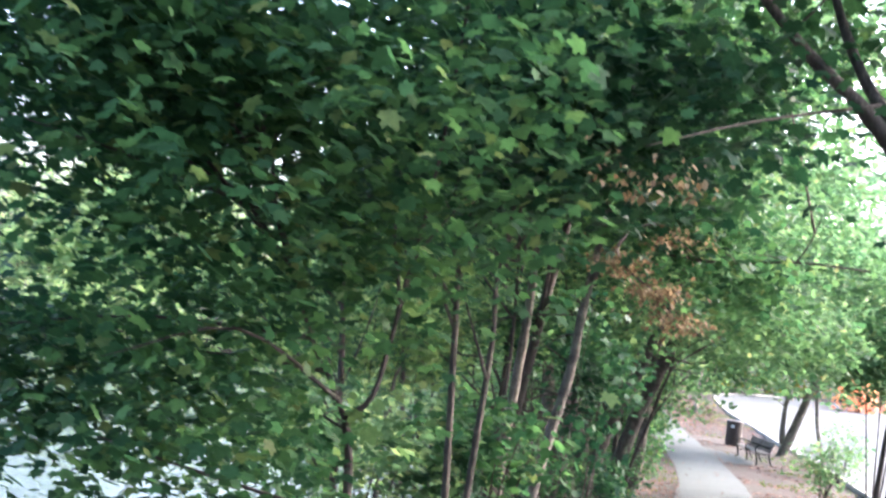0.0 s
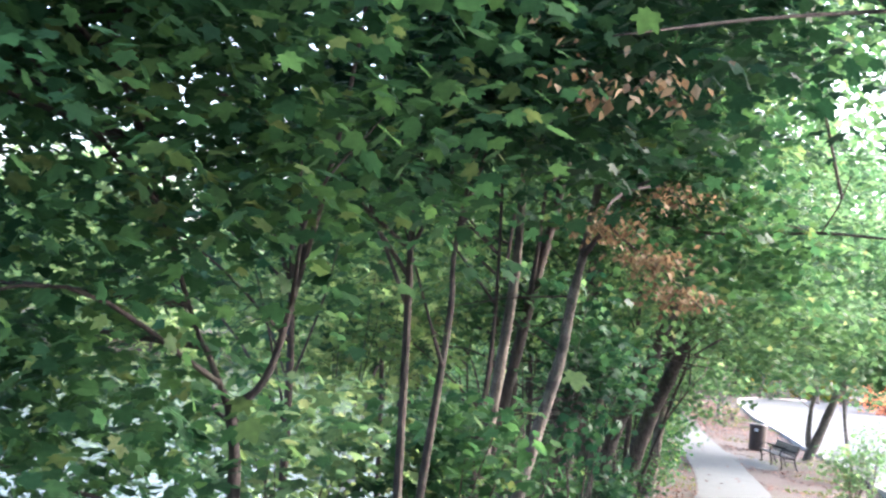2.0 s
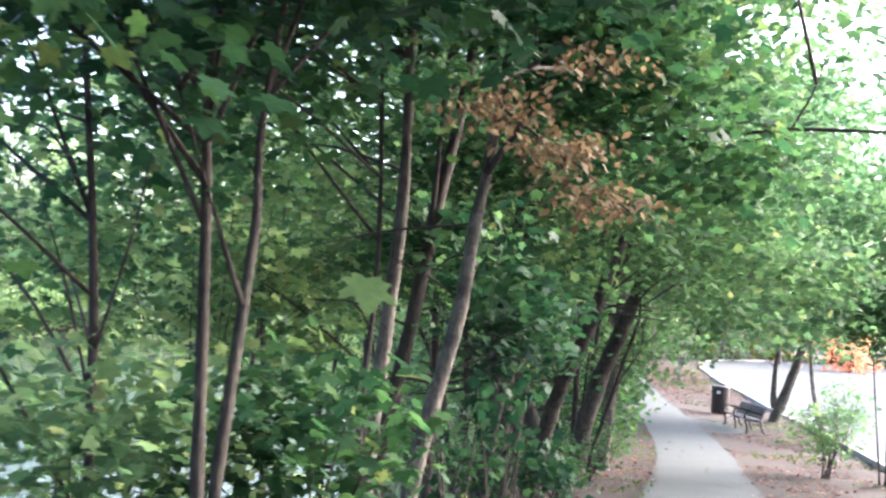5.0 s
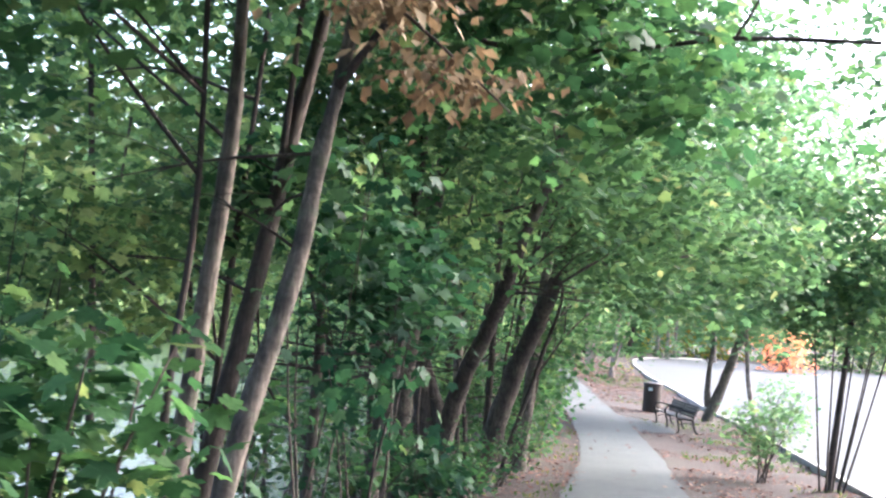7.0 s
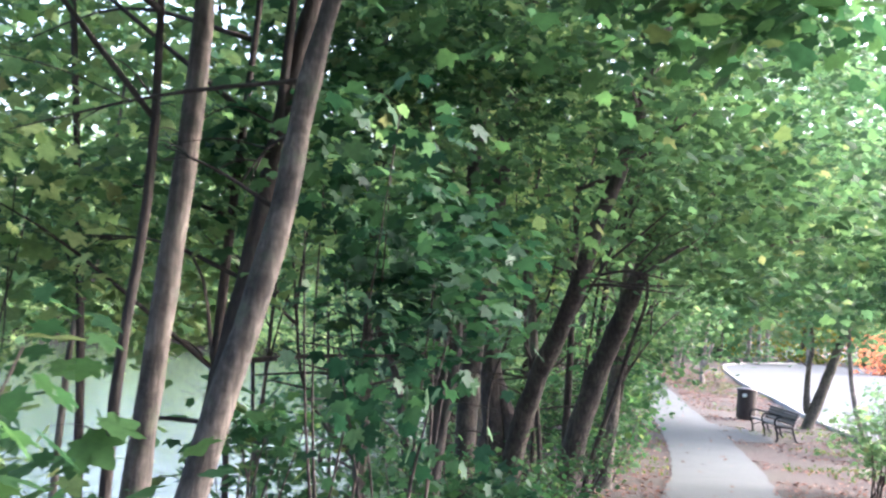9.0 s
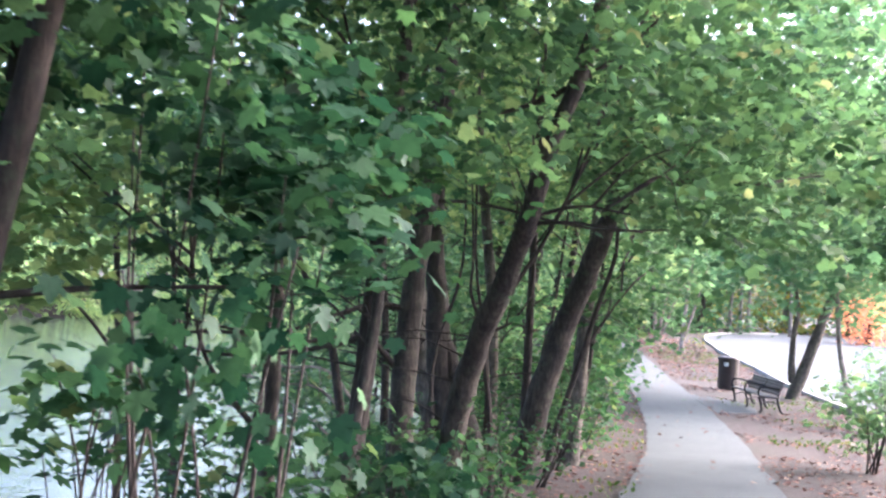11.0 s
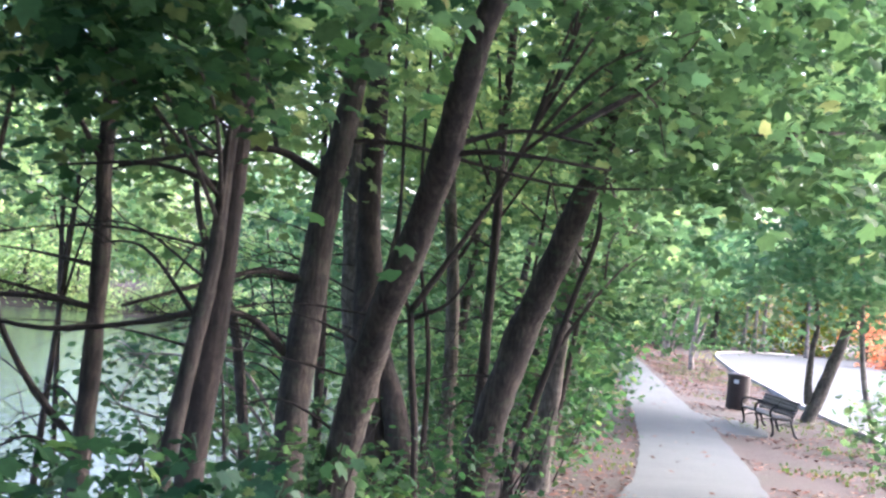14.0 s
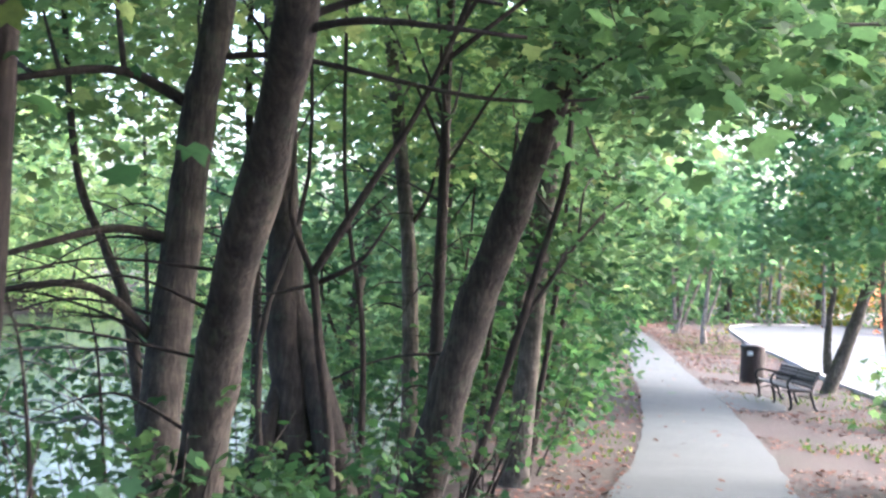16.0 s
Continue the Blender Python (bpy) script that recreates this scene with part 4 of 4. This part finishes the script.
# dead brown spray hanging over the path, caught in the near crown
hang = root("dead_branch", (0.45, 7.6, 4.15), "brown withered leaf spray hanging from a branch", "branch")
for line in ([(2.2, 9.6, 5.0), (1.2, 8.6, 4.6), (0.45, 7.6, 4.2)], [(1.2, 14.6, 4.5), (0.75, 13.0, 4.2), (0.6, 12.1, 3.85), (1.05, 11.9, 3.5), (1.4, 11.9, 3.22)], [(0.75, 13.0, 4.2), (0.95, 12.2, 4.2), (1.3, 12.0, 3.92)]):
    bm = bmesh.new()
    tube(bm, line, 0.016, 0.004, 5, 5)
    part("twig", bm, BARK_DARK, hang, "", True)
crown(hang, [((0.5, 7.7, 4.15), (0.4, 0.5, 0.25), 420), ((0.62, 12.0, 3.8), (0.3, 0.3, 0.1), 260), ((0.95, 11.9, 3.58), (0.28, 0.3, 0.09), 320), ((1.25, 11.9, 3.34), (0.2, 0.2, 0.08), 200),
             ((1.1, 12.1, 4.1), (0.3, 0.3, 0.1), 150), ((1.08, 11.9, 3.3), (0.06, 0.1, 0.16), 50)], LEAF_BROWN, (0.03, 0.075), False, 80, "foliage", (0.45, 7.6, 4.15), 8, 0.08, 0.9)

# ---- verge trees by the car park ----
tree(foot(8.8, 47.5), [(rising(8.8, 47.5, (8.84, 47.5, 0.24), (9.17, 47.5, 1.17), (9.49, 47.5, 2.21), (9.9, 47.5, 3.6), (10.2, 47.5, 6.5)), 0.2, 0.09), ([(8.78, 47.5, 0.5), (8.73, 47.5, 1.0), (8.75, 47.5, 1.78), (8.8, 47.5, 2.6), (8.4, 47.4, 4.5)], 0.11, 0.04)],
     [((8.7, 46.8, 4.3), (2.8, 2.8, 1.8), 3600), ((9.5, 47.5, 7.0), (3.2, 3.2, 1.9), 3000)], "two-stemmed tree with haze-toned green leaves beside the bench", BARK_PALE, LEAF_COOL, (0.13, 0.22), 14, 90, "verge trees", flare=0.1, canopy=[((9.5, 47.5, 9.5), (4.0, 4.0, 2.2), 3600), ((6.5, 46.0, 7.5), (3.0, 4.0, 1.8), 3300), ((12.0, 50.0, 8.0), (3.5, 4.0, 2.6), 3600)])
tree(foot(9.5, 43.9), [(rising(9.5, 43.9, (9.49, 43.9, 0.2), (9.26, 43.9, 0.97), (9.1, 43.9, 1.88), (8.9, 43.9, 4.0)), 0.09, 0.05)], [((9.3, 43.4, 4.2), (2.4, 2.3, 2.0), 3600), ((8.3, 43.0, 9.2), (2.2, 2.4, 1.2), 1900), ((9.0, 44.5, 7.2), (2.6, 2.6, 1.5), 2800)], "slim verge tree leaning away from the kerb", BARK_WHITE, LEAF_COOL, (0.12, 0.2), 8, 91, "verge trees")
tree(foot(7.8, 30.6), [(rising(7.8, 30.6, (7.82, 30.6, 0.2), (7.9, 30.6, 1.57), (7.97, 30.6, 2.55), (8.1, 30.6, 4.4)), 0.08, 0.04)] +
     [([foot(7.8 + dx, 30.6 + dy), (7.8 + dx * 2.2, 30.6 + dy * 2, 1.3), (7.8 + dx * 3.6, 30.6 + dy * 3, 2.9)], 0.022, 0.012) for dx, dy in ((-0.12, 0.0), (0.1, 0.05), (0.16, -0.1), (0.2, 0.1), (0.26, 0.0), (-0.05, -0.12))],
     [((7.9, 30.4, 3.6), (1.8, 1.8, 0.95), 3600), ((8.1, 30.6, 5.0), (2.1, 2.1, 1.1), 2800), ((5.5, 33.0, 8.2), (1.6, 1.8, 0.9), 1500)], "many-stemmed verge tree with thin dark stems", BARK_DARK, LEAF, (0.09, 0.15), 8, 92, "verge trees")
tree(foot(7.8, 77.0), [(rising(7.8, 77.0, (7.8, 77, 1.2), (7.5, 77, 4.5)), 0.13, 0.06), ([foot(7.9, 77.0), (8.1, 77, 1.8), (8.7, 77, 4.8)], 0.11, 0.05), ([foot(7.95, 77.1), (8.4, 77.1, 1.7), (9.4, 77, 4.5)], 0.1, 0.05)],
     [((8.4, 77, 6.0), (3.5, 3.2, 2.4), 2600)], "pale multi-stemmed tree on red leaf litter", BARK_WHITE, LEAF_COOL, (0.2, 0.32), 8, 93, "verge trees")
tree(foot(8.2, 68.5), [(rising(8.2, 68.5, (8.2, 68.5, 1.4), (8.5, 68.5, 5.0)), 0.12, 0.06), ([(8.2, 68.5, 0.9), (8.6, 68.5, 2.2), (9.2, 68.5, 4.5)], 0.07, 0.03)],
     [((8.4, 68.5, 5.2), (3.0, 3.0, 2.2), 2600)], "slim verge tree with haze-toned green leaves", BARK_WHITE, LEAF_COOL, (0.18, 0.3), 8, 94, "verge trees")


# ---- litter bin and bench ----
def litter_bin(x, y):
    z = gz(x, y)
    b = root("litter_bin", (x, y, z), "dark brown round steel litter bin with a white label", "litter bin")
    bm = bmesh.new()
    bmesh.ops.create_cone(bm, cap_ends=True, segments=32, radius1=0.262, radius2=0.275, depth=0.8, matrix=pose(x, y, z + 0.45))
    drum = part("drum", bm, CAN_DARK, b, "black liner drum", True)
    slat = bmesh.new()
    box(slat, (0.012, 0.042, 0.82), pose(0, 0, 0), 0.004)
    first = None
    for k in range(36):
        a = 2 * math.pi * k / 36
        if first is None:
            first = linked("slat", slat, CAN_STEEL, b)
            ob = first
        else:
            ob = new("slat", first.data)
            ob.parent = b
        ob.matrix_basis = pose(0.284 * math.cos(a), 0.284 * math.sin(a), 0.46, 0, 0, 360 * k / 36)
    for name, h, r, t in (("band", 0.07, 0.296, 0.05), ("band", 0.84, 0.3, 0.06), ("foot_ring", 0.02, 0.25, 0.04)):
        bm = bmesh.new()
        bmesh.ops.create_cone(bm, cap_ends=True, segments=36, radius1=r, radius2=r, depth=t, matrix=pose(x, y, z + h))
        part(name, bm, CAN_STEEL, b)
    bm = bmesh.new()
    prof = ((0.318, 0.865), (0.322, 0.89), (0.312, 0.915), (0.24, 0.945), (0.16, 0.952), (0.155, 0.9))
    rings = [[bm.verts.new((x + r * math.cos(2 * math.pi * k / 36), y + r * math.sin(2 * math.pi * k / 36), z + h)) for k in range(36)] for r, h in prof]
    for p, q in zip(rings, rings[1:]):
        for k in range(36):
            bm.faces.new((p[k], p[(k + 1) % 36], q[(k + 1) % 36], q[k]))
    part("lid", bm, CAN_STEEL, b, "domed steel lid with a round opening", True)
    bm = bmesh.new()
    box(bm, (0.13, 0.004, 0.1), pose(x - 0.11, y - 0.296, z + 0.73, 0, 0, -20))
    part("label", bm, PAPER, drum, "small white paper label")
    return b


litter_bin(7.5, 50.28)


def park_bench(at, turn, length):
    """Faces its own -x; the long side runs along y."""
    b = root("park_bench", at, "park bench with black iron arms and weathered slats", "bench")
    b.rotation_euler = (0, 0, radians(turn))
    side = bmesh.new()
    tube(side, [(-0.26, 0, 0.0), (-0.21, 0, 0.05), (-0.23, 0, 0.22), (-0.27, 0, 0.33), (-0.25, 0, 0.38)], 0.03, 0.028, 8, 5, 0, 0)
    tube(side, [(0.3, 0, 0.0), (0.23, 0, 0.06), (0.17, 0, 0.24), (0.14, 0, 0.36), (0.19, 0, 0.54), (0.26, 0, 0.71)], 0.03, 0.026, 8, 5, 0, 0)
    tube(side, [(-0.26, 0, 0.365), (-0.05, 0, 0.35), (0.15, 0, 0.355)], 0.02, 0.02, 8, 4, 0, 0)
    tube(side, [(-0.25, 0, 0.375), (-0.3, 0, 0.46), (-0.25, 0, 0.575), (-0.1, 0, 0.59), (0.08, 0, 0.56), (0.2, 0, 0.56)], 0.024, 0.022, 8, 5, 0, 0)
    tube(side, [(-0.22, 0, 0.2), (-0.03, 0, 0.26), (0.17, 0, 0.22)], 0.014, 0.014, 6, 4, 0, 0)
    first = linked("bench_side", side, IRON, b, "black cast iron leg and arm", True)
    first.location = (0, -length / 2 + 0.12, 0)
    for y in (0.0, length / 2 - 0.12):
        o = new("bench_side", first.data)
        o.parent, o.location = b, (0, y, 0)
        o["label"] = "black cast iron leg and arm"
    plank = bmesh.new()
    box(plank, (0.066, length, 0.034), pose(0, 0, 0), 0.006)
    seat = linked("seat_slat", plank, SLAT, b)
    seat.location = (-0.24, 0, 0.39)
    for k in range(1, 6):
        o = new("seat_slat", seat.data)
        o.parent, o.location = b, (-0.24 + 0.073 * k, 0, 0.39 - 0.004 * k)
    for k in range(5):
        o = new("back_slat", seat.data)
        o.parent, o.location, o.rotation_euler = b, (0.15 + 0.026 * k, 0, 0.44 + 0.066 * k), (0, radians(70), 0)
    return b


park_bench((7.26, 43.9, gz(7.26, 43.9)), 3, 3.2)
bm = bmesh.new()
rim = [(-0.75, -2.6), (-0.2, -2.3), (0.25, -1.7), (0.42, -0.8), (0.46, 0.6), (0.35, 1.8), (-0.1, 2.8), (-0.75, 3.6)]
low = [bm.verts.new((6.75 + x, 43.9 + y, gz(6.75 + x, 43.9 + y) - 0.06)) for x, y in rim]
top = [bm.verts.new((6.73 + x, 43.9 + y, height_along(43.9 + y) + 0.012)) for x, y in rim]
for k in range(len(rim)):
    bm.faces.new((low[k], low[(k + 1) % len(rim)], top[(k + 1) % len(rim)], top[k]))
bm.faces.new(top)
tagged(linked("pavement", bm, ASPHALT), "worn asphalt widening of the path before the bench", "pavement", "", "structure")


# ---- far woods ----
def far_tree(x, y, h, spread, label, mat, leaf, seed, count=2600, size=(0.3, 0.55)):
    z = gz(x, y)
    t = root("far_tree", (x, y, z), label, "tree", "far woods")
    bm = bmesh.new()
    rng = random.Random(seed)
    tube(bm, [(x, y, z - 0.2), (x + rng.uniform(-0.3, 0.3), y, z + h * 0.3), (x + rng.uniform(-0.6, 0.6), y, z + h * 0.85)], 0.2, 0.06, 8, 4, 0.06)
    part("trunk", bm, mat, t, "", True)
    blobs = [((x + rng.uniform(-0.4, 0.4) * spread, y + rng.uniform(-0.4, 0.4) * spread, z + h * f), (spread * w, spread * w, h * 0.17), int(count * w / 2.5))
             for f, w in ((0.12, 0.9), (0.32, 1.0), (0.52, 1.0), (0.72, 0.8), (0.9, 0.5))]
    crown(t, blobs, leaf, size, False, seed, "crown", (x, y, z), 12, 0.6)
    return t


kinds = [far_tree(-30, 124, 15, 4.8, "tall far-shore tree in sunlit yellow-green tone", BARK_DARK, LEAF_LIT, 101, 3800), far_tree(-20, 121, 13, 4.4, "tall green tree on the far shore", BARK_PALE, LEAF_COOL, 102),
         far_tree(-12, 119, 14, 4.6, "tall green tree on the far shore", BARK_DARK, LEAF, 103), far_tree(16, 121, 11, 4.0, "tree behind the car park in sunlit gold tone", BARK_PALE, LEAF_GOLD, 104),
         far_tree(22.6, 96, 5.0, 1.5, "tree at the car park's edge in sunlit orange tone", BARK_DARK, LEAF_ORANGE, 105, 800, (0.25, 0.42))]
rng1 = random.Random(5)
spots = [(-36 - 6.5 * k, 128 + 2.5 * math.sin(k * 1.3), rng1.choice((0, 0, 1, 2))) for k in range(14)]
spots += [(-58 + 7 * k, 140 + 3 * math.sin(k * 2.1), rng1.choice((0, 1, 2))) for k in range(17)]
spots += [(-4 + 4.2 * k, 120 + 3 * math.sin(k * 1.7), rng1.choice((0, 1, 2, 2))) for k in range(5)]
spots += [(22 + 5.5 * k, 120 + 3 * math.sin(k * 2.2), rng1.choice((1, 2, 3, 3))) for k in range(9)]
spots += [(1.0 + 0.8 * math.sin(k * 2.0), 80 + 7 * k, rng1.choice((0, 2))) for k in range(5)]
spots += [(9.5 + 3.5 * (k % 2), 96 + 6 * k, rng1.choice((1, 2))) for k in range(4)]
spots += [(66, 10 + 9 * k, rng1.choice((0, 1, 2))) for k in range(12)]
spots += [(-14 + 7 * k, -24 + 3 * math.sin(k), rng1.choice((0, 2))) for k in range(9)]
for x, y, k in spots:
    o = copy_thing(kinds[k], pose(x, y, gz(x, y), 0, 0, rng1.uniform(0, 360)))
    s = rng1.uniform(0.85, 1.2)
    o.scale = (s, s, s * rng1.uniform(0.9, 1.1))
    o["label"] = ("sunlit-gold" if k == 3 else "tall green") + " tree in the surrounding woods"

for k, (x, lean) in enumerate(((15.3, 0.2), (16.0, 0.1), (16.6, 0.0), (19.5, -0.2), (24.5, 0.3))):
    tree(foot(x, 104.0), [(rising(x, 104.0, (x + lean * 0.4, 104.0, 3.0), (x + lean, 104.0, 8.0)), 0.16, 0.08)], [((x + lean, 104.5, 7.0), (2.2, 2.2, 2.2), 700)], "pale slender trunk beyond the car park", BARK_WHITE, LEAF_COOL, (0.3, 0.5), 4, 400 + k, "trees beyond the car park", False, canopy=())
# bushes that line the far waterline; far-shore sunlight is in their leaf tone
bush = far_tree(-14, 104.5, 3.6, 2.6, "bush at the far waterline in sunlit green tone", BARK_DARK, LEAF_LIT, 130, 1500, (0.2, 0.4))
for k in range(46):
    x = -96 + 2.35 * k + rng1.uniform(-0.8, 0.8)
    y = 104 + 9 * math.sin(x * 0.055 + 1.0) + 0.25 * (x + 30) + rng1.uniform(0.5, 6.5)
    o = copy_thing(bush, pose(x, y, max(gz(x, y), WATER_Z - 0.1), 0, 0, rng1.uniform(0, 360)))
    s = rng1.uniform(0.7, 1.35)
    o.scale = (s, s, s * rng1.uniform(0.7, 1.2))

# ---- litter, grass ----
nrng = np.random.default_rng(9)


def scatter(name, count, span, keep, size, mat, label, category, maple, droop, flat, seed, lift=0.012):
    y = nrng.uniform(*span, count)
    x = path_x(y) + nrng.uniform(-5.5, 4.5, count)
    ok = keep(x - path_x(y), x, y)
    x, y = x[ok], y[ok]
    p = np.stack([x, y, ground_z(x, y) + lift], 1)
    ob = leaf_mesh(name, p, nrng.uniform(*size, len(p)), mat, None, maple, droop, seed, flat)
    return tagged(ob, label, category, "", "stuff")


def patchy(x, y, s, level):
    return np.array([noise.noise(Vector((a * s, b * s, 3.0))) > level for a, b in zip(x, y)])


scatter("fallen_leaves", 42000, (12, 95), lambda d, x, y: (np.abs(d) > 0.8) & (d > -3.2) & patchy(x, y, 0.45, -0.06), (0.035, 0.075), LITTER, "reddish brown fallen leaves on the verges", "leaf litter", True, 0.0, 0.22, 201)
scatter("leaf_carpet", 14000, (58, 100), lambda d, x, y: ((d > 0.95) & (d < 4.2)) | ((d < -0.9) & (d > -3.5)), (0.06, 0.11), LITTER, "red-brown leaf carpet under the far verge trees", "leaf litter", True, 0.0, 0.15, 204)
scatter("path_leaves", 500, (12, 70), lambda d, x, y: np.abs(d) < 0.8, (0.04, 0.08), LITTER, "few fallen leaves scattered on the path", "leaf litter", True, 0.0, 0.15, 202, 0.065)
scatter("grass", 16000, (12, 75), lambda d, x, y: (((d > 1.3) & patchy(x, y, 0.3, 0.12)) | ((d < -0.85) & (d > -1.9) & patchy(x, y, 0.5, 0.1))), (0.04, 0.09), GRASS, "thin patchy grass on the verges", "grass", False, -1.8, 0.5, 203, 0.0)
